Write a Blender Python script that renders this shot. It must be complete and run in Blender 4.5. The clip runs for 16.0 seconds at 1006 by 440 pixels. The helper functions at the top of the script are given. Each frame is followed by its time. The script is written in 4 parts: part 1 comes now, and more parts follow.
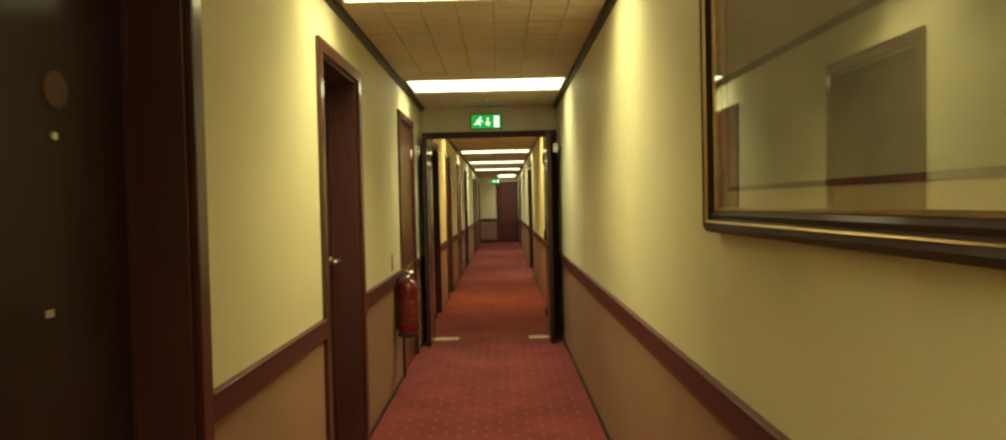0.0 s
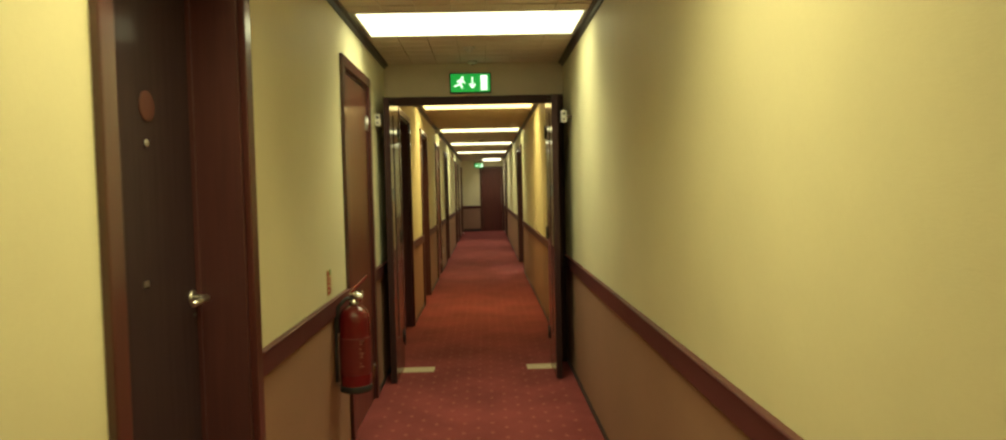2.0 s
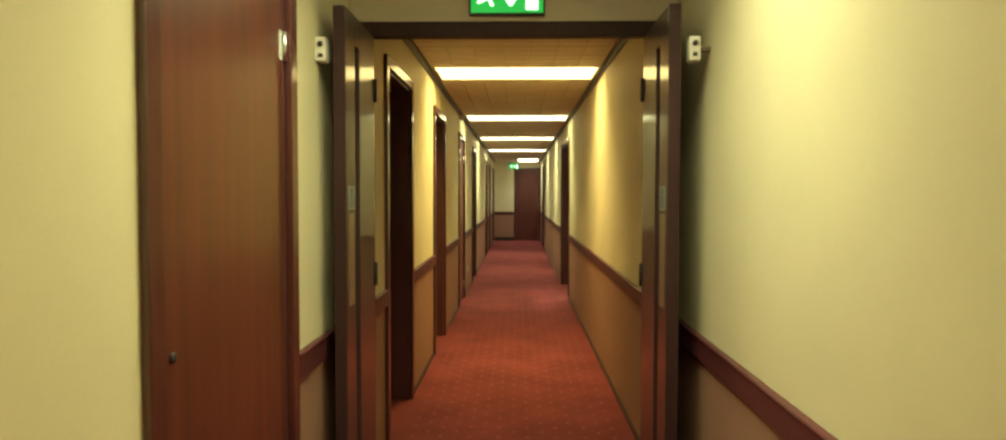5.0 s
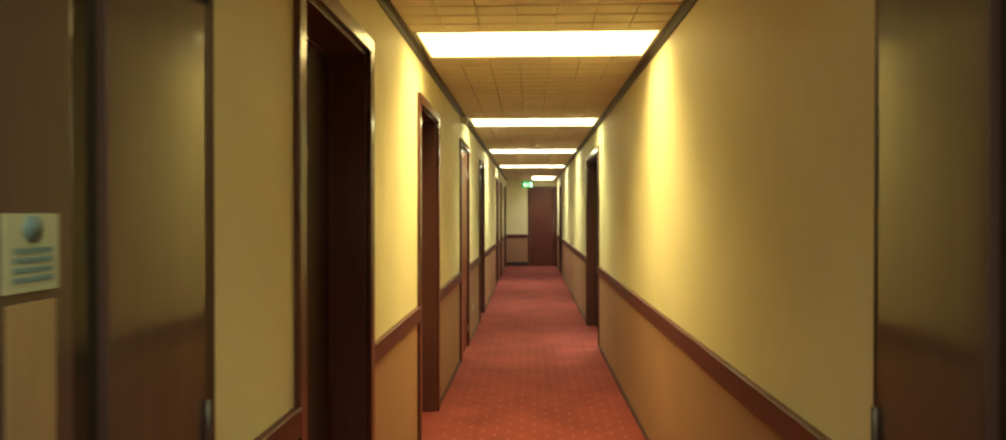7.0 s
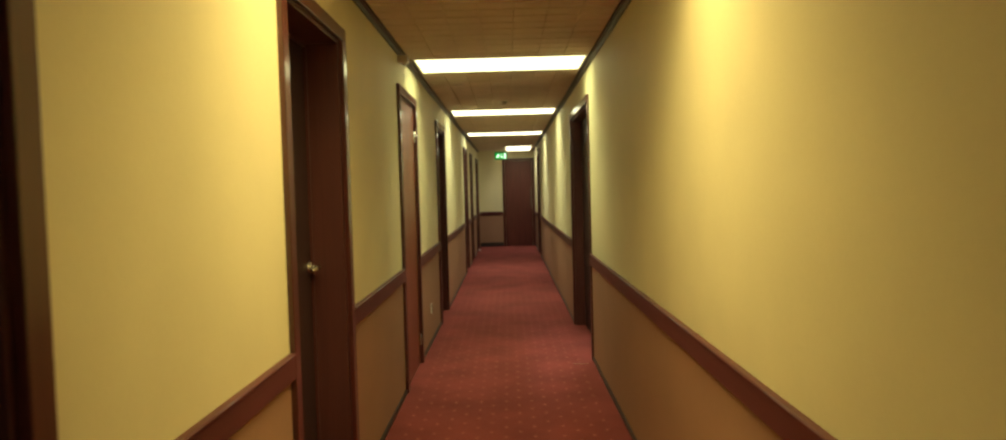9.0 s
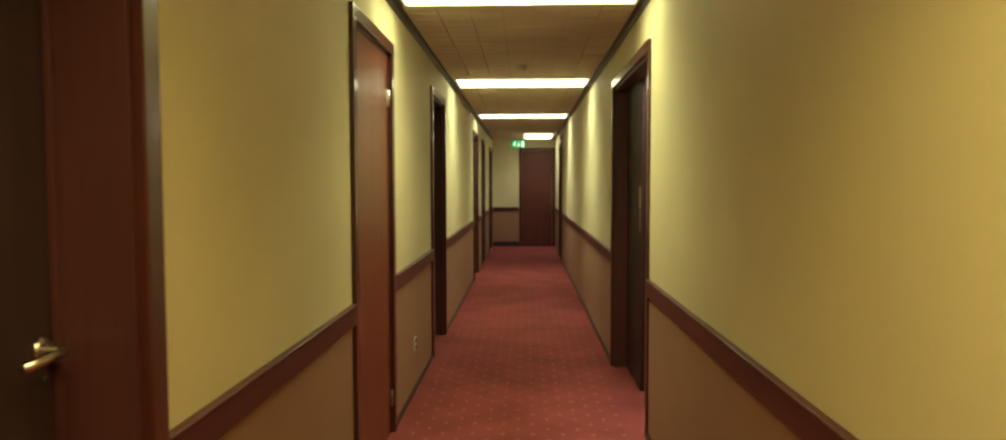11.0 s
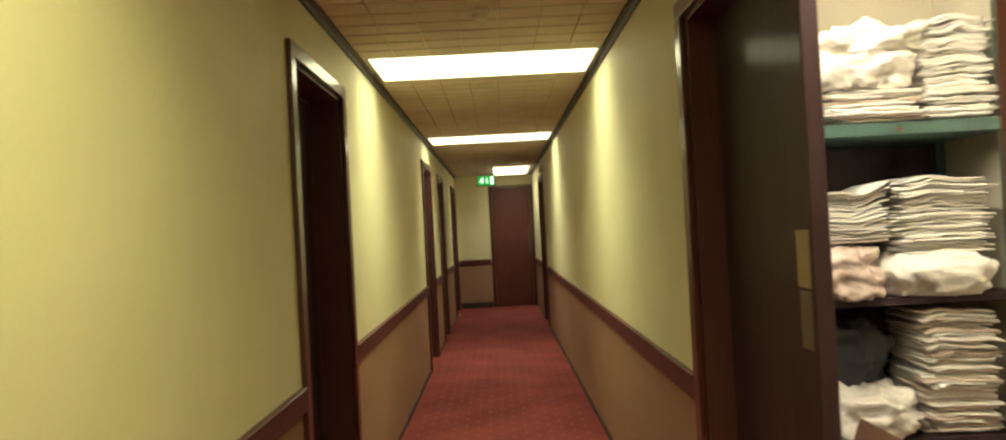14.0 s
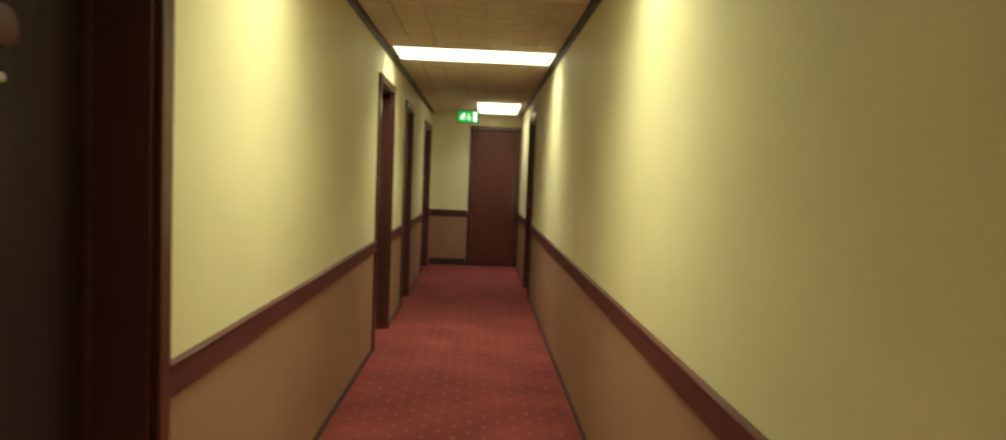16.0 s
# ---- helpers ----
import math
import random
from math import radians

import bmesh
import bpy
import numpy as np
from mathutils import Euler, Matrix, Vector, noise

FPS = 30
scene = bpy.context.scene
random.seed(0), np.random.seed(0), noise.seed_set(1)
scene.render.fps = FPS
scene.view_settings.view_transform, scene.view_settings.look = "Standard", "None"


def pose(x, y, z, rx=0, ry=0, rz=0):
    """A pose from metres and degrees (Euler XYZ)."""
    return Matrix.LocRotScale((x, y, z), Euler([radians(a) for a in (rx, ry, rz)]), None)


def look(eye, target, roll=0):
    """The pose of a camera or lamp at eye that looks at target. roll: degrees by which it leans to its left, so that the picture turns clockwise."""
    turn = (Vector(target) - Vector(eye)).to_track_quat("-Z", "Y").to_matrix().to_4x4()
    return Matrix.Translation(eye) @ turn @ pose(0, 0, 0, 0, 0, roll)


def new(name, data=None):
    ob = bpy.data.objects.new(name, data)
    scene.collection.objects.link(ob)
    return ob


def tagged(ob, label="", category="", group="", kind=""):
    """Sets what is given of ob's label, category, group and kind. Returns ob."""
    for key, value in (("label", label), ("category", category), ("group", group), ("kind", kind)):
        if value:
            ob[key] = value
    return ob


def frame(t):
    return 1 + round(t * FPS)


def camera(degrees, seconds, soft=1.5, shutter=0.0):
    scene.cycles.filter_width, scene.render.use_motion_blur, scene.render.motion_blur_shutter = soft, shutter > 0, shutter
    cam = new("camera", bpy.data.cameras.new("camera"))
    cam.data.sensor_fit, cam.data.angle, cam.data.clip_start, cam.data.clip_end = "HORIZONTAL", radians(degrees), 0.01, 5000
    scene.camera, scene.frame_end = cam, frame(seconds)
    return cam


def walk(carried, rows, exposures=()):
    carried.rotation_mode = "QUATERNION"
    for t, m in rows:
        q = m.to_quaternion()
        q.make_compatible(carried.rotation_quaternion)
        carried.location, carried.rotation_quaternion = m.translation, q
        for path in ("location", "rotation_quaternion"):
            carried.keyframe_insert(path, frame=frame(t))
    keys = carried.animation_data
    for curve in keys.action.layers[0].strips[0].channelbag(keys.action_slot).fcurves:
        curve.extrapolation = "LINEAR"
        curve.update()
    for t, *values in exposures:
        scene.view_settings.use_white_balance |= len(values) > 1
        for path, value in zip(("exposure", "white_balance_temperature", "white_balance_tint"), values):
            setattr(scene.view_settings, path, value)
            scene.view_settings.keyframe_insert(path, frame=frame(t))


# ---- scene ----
cam = camera(71.7, 16.0, 2.2, 0.4)
PATH = [
    (0, (0.12, 0.743, 1.378), (0.121, 2.742, 1.334), -1.3),
    (0.5, (0.107, 1.184, 1.395), (0.114, 3.183, 1.341), -0.2),
    (1, (0.093, 1.617, 1.382), (0.14, 3.616, 1.321), -0.4),
    (1.5, (0.088, 2.033, 1.392), (0.155, 4.03, 1.313), -1.2),
    (2, (0.067, 2.494, 1.401), (0.117, 4.491, 1.314), -1.3),
    (2.5, (0.088, 2.908, 1.395), (0.1, 4.906, 1.301), -1.5),
    (3, (0.121, 3.35, 1.392), (0.09, 5.348, 1.293), -0.9),
    (3.5, (0.105, 3.744, 1.393), (0.084, 5.741, 1.295), -0.1),
    (4, (0.091, 4.193, 1.385), (0.074, 6.191, 1.296), -0.3),
    (4.5, (0.021, 4.64, 1.384), (0.005, 6.639, 1.302), 0.2),
    (4.7, (0.025, 4.782, 1.389), (-0.001, 6.78, 1.309), 0.2),
    (6.8, (-0.038, 6.687, 1.432), (-0.126, 8.685, 1.417), -0.3),
    (7, (-0.031, 6.844, 1.429), (-0.109, 8.842, 1.413), 0.0),
    (7.5, (-0.029, 7.279, 1.432), (-0.051, 9.279, 1.4), 0.3),
    (8, (-0.007, 7.759, 1.424), (-0.005, 9.758, 1.379), -0.2),
    (8.5, (-0.004, 8.205, 1.419), (-0.015, 10.204, 1.35), -0.2),
    (9, (0.043, 8.678, 1.407), (0.026, 10.676, 1.322), -1.5),
    (9.5, (0.026, 9.111, 1.407), (0.031, 11.109, 1.31), -1.1),
    (10, (0.022, 9.6, 1.393), (0.045, 11.598, 1.3), -1.2),
    (10.2, (0.037, 9.801, 1.387), (0.016, 11.798, 1.29), -1.6),
    (12.3, (0.03, 11.814, 1.399), (-0.028, 13.81, 1.294), 0.9),
    (12.5, (0.019, 12.038, 1.388), (-0.007, 14.036, 1.293), 0.2),
    (13, (0.012, 12.542, 1.415), (0.056, 14.541, 1.364), -1.2),
    (13.5, (0.002, 12.992, 1.418), (0.06, 14.991, 1.406), -2.1),
    (14, (0.038, 13.47, 1.418), (0.055, 15.47, 1.443), -3.0),
    (14.5, (0.028, 13.913, 1.388), (-0.007, 15.913, 1.407), -1.6),
    (15, (0.062, 14.396, 1.377), (0.005, 16.395, 1.348), 0.0),
    (15.5, (0.111, 14.791, 1.359), (0.026, 16.788, 1.296), 0.6),
    (16, (0.095, 15.161, 1.389), (0.163, 17.157, 1.272), 2.3),
]
EXPOSURES = [(0, 0.26), (0.5, 0.27), (1.5, 0.28), (2.0, 0.18), (2.5, 0.08), (3.5, 0.02), (4.0, 0.52), (4.5, 0.6), (7.0, 1.0), (7.5, 0.78), (8.5, 0.38), (9.0, 0.26), (10.0, 0.03), (12.5, 0.80), (13.0, 0.72), (13.5, 0.55), (14.0, 0.40), (14.5, 0.18), (15.0, 0.34), (15.5, 0.24), (16.0, 0.46)]
walk(cam, [(t, look(eye, target, roll)) for t, eye, target, roll in PATH], EXPOSURES)

# ---- light and exposure ----
world = bpy.data.worlds.new("world")
scene.world = world
world.use_nodes = True
world.node_tree.nodes["Background"].inputs[0].default_value = (0.02, 0.022, 0.026, 1)
world.node_tree.nodes["Background"].inputs[1].default_value = 0.3

# Ceiling lights: near edge along the corridor, colour and strength of each tube box.
LAMPS = [
    # First two panels are unseen, added to continue the row past the start.
    (-2.60, (1.0, 0.91, 0.46), 13.0),
    (0.27, (1.0, 0.91, 0.46), 11.0),
    (3.67, (1.0, 0.91, 0.44), 14.0),
    (6.475, (0.98, 0.97, 0.56), 12.0),
    (10.58, (1.0, 0.765, 0.28), 17.0),
    (13.98, (0.94, 0.925, 0.46), 11.5),
    (17.37, (0.97, 0.97, 0.60), 12.0),
    (20.79, (0.97, 0.97, 0.64), 13.5),
]
XL, XR = -0.71, 0.71
Y0, Y1 = -3.4, 26.19
ZC = 2.41
DADO_TOP, DADO_LOW = 0.875, 0.783
OPEN_TOP = 2.105


# ---- materials ----
def material(name, colour, rough=0.6, metal=0.0, second=None, grain=(40, 40, 40), amount=0.5, bump=0.1, bump_scale=300.0,
             blotch=0.12, coat=0.0, spec=0.5, emit=None, emit_strength=0.0, bump_distance=0.002, coat_rough=0.12):
    """Colour with grain and larger blotches, roughness that varies and a fine relief."""
    m = bpy.data.materials.new(name)
    m.use_nodes = True
    nt = m.node_tree
    b = nt.nodes["Principled BSDF"]
    tc = nt.nodes.new("ShaderNodeTexCoord")
    mp = nt.nodes.new("ShaderNodeMapping")
    mp.inputs["Scale"].default_value = grain
    nt.links.new(tc.outputs["Object"], mp.inputs["Vector"])
    n1 = nt.nodes.new("ShaderNodeTexNoise")
    n1.inputs["Scale"].default_value = 1.0
    n1.inputs["Detail"].default_value = 5.0
    nt.links.new(mp.outputs["Vector"], n1.inputs["Vector"])
    mix = nt.nodes.new("ShaderNodeMix")
    mix.data_type = "RGBA"
    s = second or tuple(c * 0.75 for c in colour)
    mix.inputs["A"].default_value = (*colour, 1)
    mix.inputs["B"].default_value = (*s, 1)
    ramp = nt.nodes.new("ShaderNodeMapRange")
    ramp.inputs["From Min"].default_value, ramp.inputs["From Max"].default_value = 0.3, 0.7
    ramp.inputs["To Max"].default_value = amount
    nt.links.new(n1.outputs["Fac"], ramp.inputs["Value"])
    nt.links.new(ramp.outputs["Result"], mix.inputs["Factor"])
    n2 = nt.nodes.new("ShaderNodeTexNoise")
    n2.inputs["Scale"].default_value = 2.3
    n2.inputs["Detail"].default_value = 3.0
    nt.links.new(tc.outputs["Object"], n2.inputs["Vector"])
    r2 = nt.nodes.new("ShaderNodeMapRange")
    r2.inputs["From Min"].default_value, r2.inputs["From Max"].default_value = 0.3, 0.7
    r2.inputs["To Min"].default_value, r2.inputs["To Max"].default_value = 1 - blotch, 1 + blotch * 0.5
    nt.links.new(n2.outputs["Fac"], r2.inputs["Value"])
    mul = nt.nodes.new("ShaderNodeVectorMath")
    mul.operation = "SCALE"
    nt.links.new(mix.outputs["Result"], mul.inputs[0])
    nt.links.new(r2.outputs["Result"], mul.inputs["Scale"])
    nt.links.new(mul.outputs["Vector"], b.inputs["Base Color"])
    rr = nt.nodes.new("ShaderNodeMapRange")
    rr.inputs["To Min"].default_value, rr.inputs["To Max"].default_value = max(rough - 0.08, 0.02), min(rough + 0.08, 1)
    nt.links.new(n2.outputs["Fac"], rr.inputs["Value"])
    nt.links.new(rr.outputs["Result"], b.inputs["Roughness"])
    b.inputs["Metallic"].default_value = metal
    b.inputs["Coat Weight"].default_value = coat
    b.inputs["Coat Roughness"].default_value = coat_rough
    b.inputs["Specular IOR Level"].default_value = spec
    if bump:
        n3 = nt.nodes.new("ShaderNodeTexNoise")
        n3.inputs["Scale"].default_value = bump_scale
        n3.inputs["Detail"].default_value = 3.0
        nt.links.new(tc.outputs["Object"], n3.inputs["Vector"])
        bp = nt.nodes.new("ShaderNodeBump")
        bp.inputs["Strength"].default_value = bump
        bp.inputs["Distance"].default_value = bump_distance
        nt.links.new(n3.outputs["Fac"], bp.inputs["Height"])
        nt.links.new(bp.outputs["Normal"], b.inputs["Normal"])
    if emit:
        b.inputs["Emission Color"].default_value = (*emit, 1)
        b.inputs["Emission Strength"].default_value = emit_strength
    return m


def carpet_material():
    """Red carpet with staggered small pale flecks."""
    m = material("carpet", (0.26, 0.062, 0.060), 0.95, second=(0.195, 0.043, 0.043), grain=(160, 160, 160), amount=0.8,
                 bump=0.5, bump_scale=420, blotch=0.22, spec=0.1, bump_distance=0.004)
    nt = m.node_tree
    b = nt.nodes["Principled BSDF"]
    base = b.inputs["Base Color"].links[0].from_socket
    tc = nt.nodes["Texture Coordinate"]
    sep = nt.nodes.new("ShaderNodeSeparateXYZ")
    nt.links.new(tc.outputs["Object"], sep.inputs[0])

    def calc(op, a, c=None, d=None):
        n = nt.nodes.new("ShaderNodeMath")
        n.operation = op
        for i, v in enumerate((a, c, d)):
            if v is None:
                continue
            if isinstance(v, (int, float)):
                n.inputs[i].default_value = v
            else:
                nt.links.new(v, n.inputs[i])
        return n.outputs[0]

    def fleck(ox, oy):
        pitch = 0.168
        u = calc("SUBTRACT", calc("FRACT", calc("DIVIDE", calc("ADD", sep.outputs["X"], 10 + ox), pitch)), 0.5)
        v = calc("SUBTRACT", calc("FRACT", calc("DIVIDE", calc("ADD", sep.outputs["Y"], 10 + oy), pitch)), 0.5)
        r = calc("ADD", calc("ABSOLUTE", calc("MULTIPLY", u, 1.0)), calc("ABSOLUTE", calc("MULTIPLY", v, 0.8)))
        return calc("LESS_THAN", r, 0.085)

    dots = calc("MAXIMUM", fleck(0, 0), fleck(0.084, 0.084))
    field = calc("LESS_THAN", calc("ABSOLUTE", sep.outputs["X"]), 0.60)
    wear = nt.nodes.new("ShaderNodeTexNoise")
    wear.inputs["Scale"].default_value = 30
    nt.links.new(tc.outputs["Object"], wear.inputs["Vector"])
    fac = calc("MULTIPLY", calc("MULTIPLY", dots, field), calc("MULTIPLY", wear.outputs["Fac"], 0.72))
    mix = nt.nodes.new("ShaderNodeMix")
    mix.data_type = "RGBA"
    mix.inputs["B"].default_value = (0.50, 0.20, 0.13, 1)
    nt.links.new(fac, mix.inputs["Factor"])
    nt.links.new(base, mix.inputs["A"])
    nt.links.new(mix.outputs["Result"], b.inputs["Base Color"])
    return m


def glass_material(name, tint=(1, 1, 1)):
    """Thin clear glass whose gloss grows towards grazing view."""
    m = bpy.data.materials.new(name)
    m.use_nodes = True
    nt = m.node_tree
    out = nt.nodes["Material Output"]
    nt.nodes.remove(nt.nodes["Principled BSDF"])
    tr, gl, lw, pw, ma, mx = (nt.nodes.new(k) for k in ("ShaderNodeBsdfTransparent", "ShaderNodeBsdfGlossy", "ShaderNodeLayerWeight", "ShaderNodeMath", "ShaderNodeMath", "ShaderNodeMixShader"))
    tr.inputs[0].default_value = (*tint, 1)
    gl.inputs["Roughness"].default_value = 0.015
    lw.inputs["Blend"].default_value = 0.5
    pw.operation, ma.operation = "POWER", "MULTIPLY_ADD"
    pw.inputs[1].default_value = 4.0
    ma.inputs[1].default_value, ma.inputs[2].default_value = 0.9, 0.10
    nt.links.new(lw.outputs["Facing"], pw.inputs[0])
    nt.links.new(pw.outputs[0], ma.inputs[0])
    nt.links.new(ma.outputs[0], mx.inputs[0])
    nt.links.new(tr.outputs[0], mx.inputs[1])
    nt.links.new(gl.outputs[0], mx.inputs[2])
    nt.links.new(mx.outputs[0], out.inputs[0])
    return m


PAPER = material("cream wallpaper", (0.735, 0.685, 0.445), 0.62, second=(0.695, 0.645, 0.415), grain=(120, 120, 60), amount=0.5, bump=0.35, bump_scale=260, blotch=0.05, spec=0.35)
PANEL = material("tan wall covering", (0.37, 0.215, 0.145), 0.7, second=(0.32, 0.185, 0.125), grain=(120, 120, 60), amount=0.6, bump=0.4, bump_scale=220, blotch=0.08, spec=0.3)
DADO = material("red-brown dado wood", (0.112, 0.031, 0.034), 0.48, second=(0.080, 0.023, 0.026), grain=(60, 3, 60), amount=0.8, bump=0.1, bump_scale=200, spec=0.3, coat=0.15)
MAHOGANY = material("mahogany frame wood", (0.090, 0.022, 0.019), 0.36, second=(0.060, 0.016, 0.014), grain=(70, 70, 3), amount=0.8, bump=0.05, bump_scale=160, coat=0.8, coat_rough=0.14)
LINING = material("deep red-brown lining", (0.095, 0.031, 0.030), 0.42, second=(0.070, 0.024, 0.024), grain=(70, 70, 3), amount=0.8, bump=0.05, bump_scale=160, coat=0.2)
DISC = material("faded red disc", (0.11, 0.032, 0.026), 0.5, grain=(60, 60, 60), amount=0.3, bump=0.02)
DARKWOOD = material("dark stained wood", (0.052, 0.030, 0.034), 0.5, second=(0.037, 0.021, 0.025), grain=(45, 45, 2.5), amount=0.9, bump=0.06, bump_scale=160, spec=0.1, coat=0.16, coat_rough=0.13)
EDGEWOOD = material("dark edge lipping", (0.046, 0.021, 0.021), 0.5, second=(0.034, 0.016, 0.016), grain=(45, 45, 2.5), amount=0.8, bump=0.06, bump_scale=160, spec=0.2)
ORANGEWOOD = material("varnished orange wood", (0.225, 0.056, 0.022), 0.38, second=(0.110, 0.025, 0.013), grain=(14, 14, 0.7), amount=1.0, bump=0.05, bump_scale=140, coat=0.45, coat_rough=0.30, blotch=0.2)
BROWNWOOD = material("varnished red-brown wood", (0.135, 0.033, 0.019), 0.38, second=(0.072, 0.019, 0.013), grain=(18, 18, 0.9), amount=1.0, bump=0.05, bump_scale=140, coat=0.6, coat_rough=0.26, blotch=0.2)
ENDWOOD = material("red-brown veneer", (0.128, 0.030, 0.023), 0.45, second=(0.075, 0.018, 0.015), grain=(35, 35, 2), amount=0.9, bump=0.06, bump_scale=140, coat=0.2)
LEAFWOOD = material("glossy brown veneer", (0.050, 0.028, 0.028), 0.42, second=(0.036, 0.019, 0.020), grain=(40, 40, 2), amount=0.8, bump=0.0, coat=0.85, coat_rough=0.10, spec=0.3)
BLACKTRIM = material("black-brown trim", (0.045, 0.034, 0.034), 0.45, grain=(50, 3, 50), bump=0.05, spec=0.4)
TILE = material("ceiling tile", (0.74, 0.655, 0.53), 0.85, second=(0.67, 0.59, 0.475), grain=(150, 150, 150), amount=0.7, bump=0.4, bump_scale=350, blotch=0.1, spec=0.2)
GROOVE = material("ceiling groove", (0.70, 0.62, 0.50), 0.9, grain=(60, 60, 60), bump=0.1)
PLASTER = material("painted plaster", (0.60, 0.55, 0.42), 0.8, second=(0.55, 0.50, 0.38), grain=(60, 60, 60), amount=0.4, bump=0.25, bump_scale=200, blotch=0.08, spec=0.25)
CARPET = carpet_material()
CHROME = material("brushed metal", (0.72, 0.70, 0.66), 0.28, 1.0, grain=(200, 200, 200), amount=0.3, bump=0.02)
BRASS = material("dull brass", (0.55, 0.40, 0.19), 0.35, 1.0, grain=(120, 120, 120), amount=0.4, bump=0.03)
DULLPLATE = material("dull bronze plate", (0.17, 0.13, 0.10), 0.5, 0.4, second=(0.12, 0.09, 0.07), grain=(60, 60, 12), amount=0.6, bump=0.03)
PLATE = material("worn tan plate", (0.33, 0.245, 0.155), 0.42, 0.5, second=(0.26, 0.19, 0.12), grain=(60, 60, 12), amount=0.6, bump=0.03)
GOLD = material("gilded moulding", (0.48, 0.33, 0.15), 0.36, 0.85, second=(0.30, 0.19, 0.08), grain=(30, 30, 30), amount=0.7, bump=0.15, bump_scale=90)
WHITEPLASTIC = material("white plastic", (0.72, 0.70, 0.62), 0.45, grain=(80, 80, 80), amount=0.2, bump=0.03)
DARKPLASTIC = material("dark plastic", (0.03, 0.03, 0.03), 0.5, grain=(80, 80, 80), amount=0.3, bump=0.05)
REDPAINT = material("red enamel", (0.20, 0.010, 0.014), 0.22, second=(0.155, 0.008, 0.010), grain=(20, 20, 20), amount=0.5, bump=0.03, coat=0.7)
LABELRED = material("faded red label", (0.19, 0.024, 0.026), 0.4, second=(0.15, 0.018, 0.020), grain=(30, 30, 30), amount=0.7, bump=0.02)
FADEDTEXT = material("faded label print", (0.42, 0.20, 0.14), 0.5, grain=(60, 60, 60), amount=0.4, bump=0.0)
REDSIGN = material("red sign face", (0.46, 0.06, 0.045), 0.5, grain=(60, 60, 60), amount=0.3, bump=0.02)
YELLOWSIGN = material("pale yellow print", (0.70, 0.55, 0.25), 0.5, grain=(60, 60, 60), amount=0.3, bump=0.02)
GREENPRINT = material("green print", (0.16, 0.34, 0.08), 0.5, grain=(60, 60, 60), amount=0.3, bump=0.02)
BLUESIGN = material("blue print", (0.065, 0.125, 0.165), 0.5, grain=(60, 60, 60), amount=0.3, bump=0.02)
SIGNWHITE = material("sign board", (0.62, 0.64, 0.56), 0.45, grain=(60, 60, 60), amount=0.2, bump=0.02)
DULLSIGN = material("dull notice board", (0.25, 0.265, 0.205), 0.5, grain=(60, 60, 60), amount=0.3, bump=0.02)
TAPE = material("worn cream tape", (0.60, 0.50, 0.34), 0.75, second=(0.42, 0.32, 0.20), grain=(40, 40, 40), amount=0.7, bump=0.3, blotch=0.2)
SEAM = material("worn pale seam", (0.42, 0.24, 0.17), 0.85, second=(0.26, 0.11, 0.08), grain=(50, 50, 50), amount=0.9, bump=0.4, blotch=0.2)
LINEN = material("white linen", (0.86, 0.83, 0.75), 0.85, second=(0.78, 0.73, 0.65), grain=(12, 12, 12), amount=0.6, bump=0.4, bump_scale=60, blotch=0.1, spec=0.2, bump_distance=0.01)
PINKLINEN = material("pinkish linen", (0.68, 0.57, 0.48), 0.85, second=(0.62, 0.50, 0.41), grain=(12, 12, 12), amount=0.6, bump=0.4, bump_scale=60, spec=0.2, bump_distance=0.01)
POLY = material("clear plastic wrap", (0.80, 0.76, 0.68), 0.16, second=(0.70, 0.65, 0.57), grain=(9, 9, 9), amount=0.6, bump=0.7, bump_scale=22, bump_distance=0.02, coat=0.6)
PINKPOLY = material("pinkish plastic wrap", (0.70, 0.57, 0.49), 0.18, second=(0.58, 0.45, 0.38), grain=(9, 9, 9), amount=0.6, bump=0.7, bump_scale=22, bump_distance=0.02, coat=0.6)
BLACKCLOTH = material("dark woven cloth", (0.045, 0.043, 0.047), 0.85, grain=(30, 30, 30), amount=0.5, bump=0.4, bump_scale=120, spec=0.2)
BROWNCARD = material("brown cardboard", (0.19, 0.092, 0.052), 0.8, second=(0.18, 0.09, 0.052), grain=(8, 60, 8), amount=0.5, bump=0.15, bump_scale=150)
SHELFGREEN = material("green painted shelf", (0.045, 0.095, 0.082), 0.5, grain=(30, 30, 30), amount=0.4, bump=0.1)
CARD = material("carton board", (0.66, 0.60, 0.50), 0.8, grain=(40, 40, 40), amount=0.3, bump=0.1)
PRINT = material("muted landscape print", (0.50, 0.49, 0.33), 0.6, second=(0.29, 0.285, 0.20), grain=(3, 1.2, 5), amount=1.0, bump=0.0, blotch=0.4)
MAT = material("cream picture mount", (0.62, 0.52, 0.31), 0.8, grain=(60, 60, 60), amount=0.3, bump=0.1)
GLASS = glass_material("picture glass")
SLOTGLASS = material("dark wired glass", (0.016, 0.014, 0.013), 0.12, grain=(40, 40, 40), bump=0.0)
SIGNGREEN = material("lit green face", (0.0, 0.16, 0.03), 0.4, bump=0, emit=(0.01, 0.55, 0.065), emit_strength=0.55)
SIGNLIT = material("lit white symbol", (0.6, 0.7, 0.6), 0.4, bump=0, emit=(0.72, 1.0, 0.74), emit_strength=1.3)


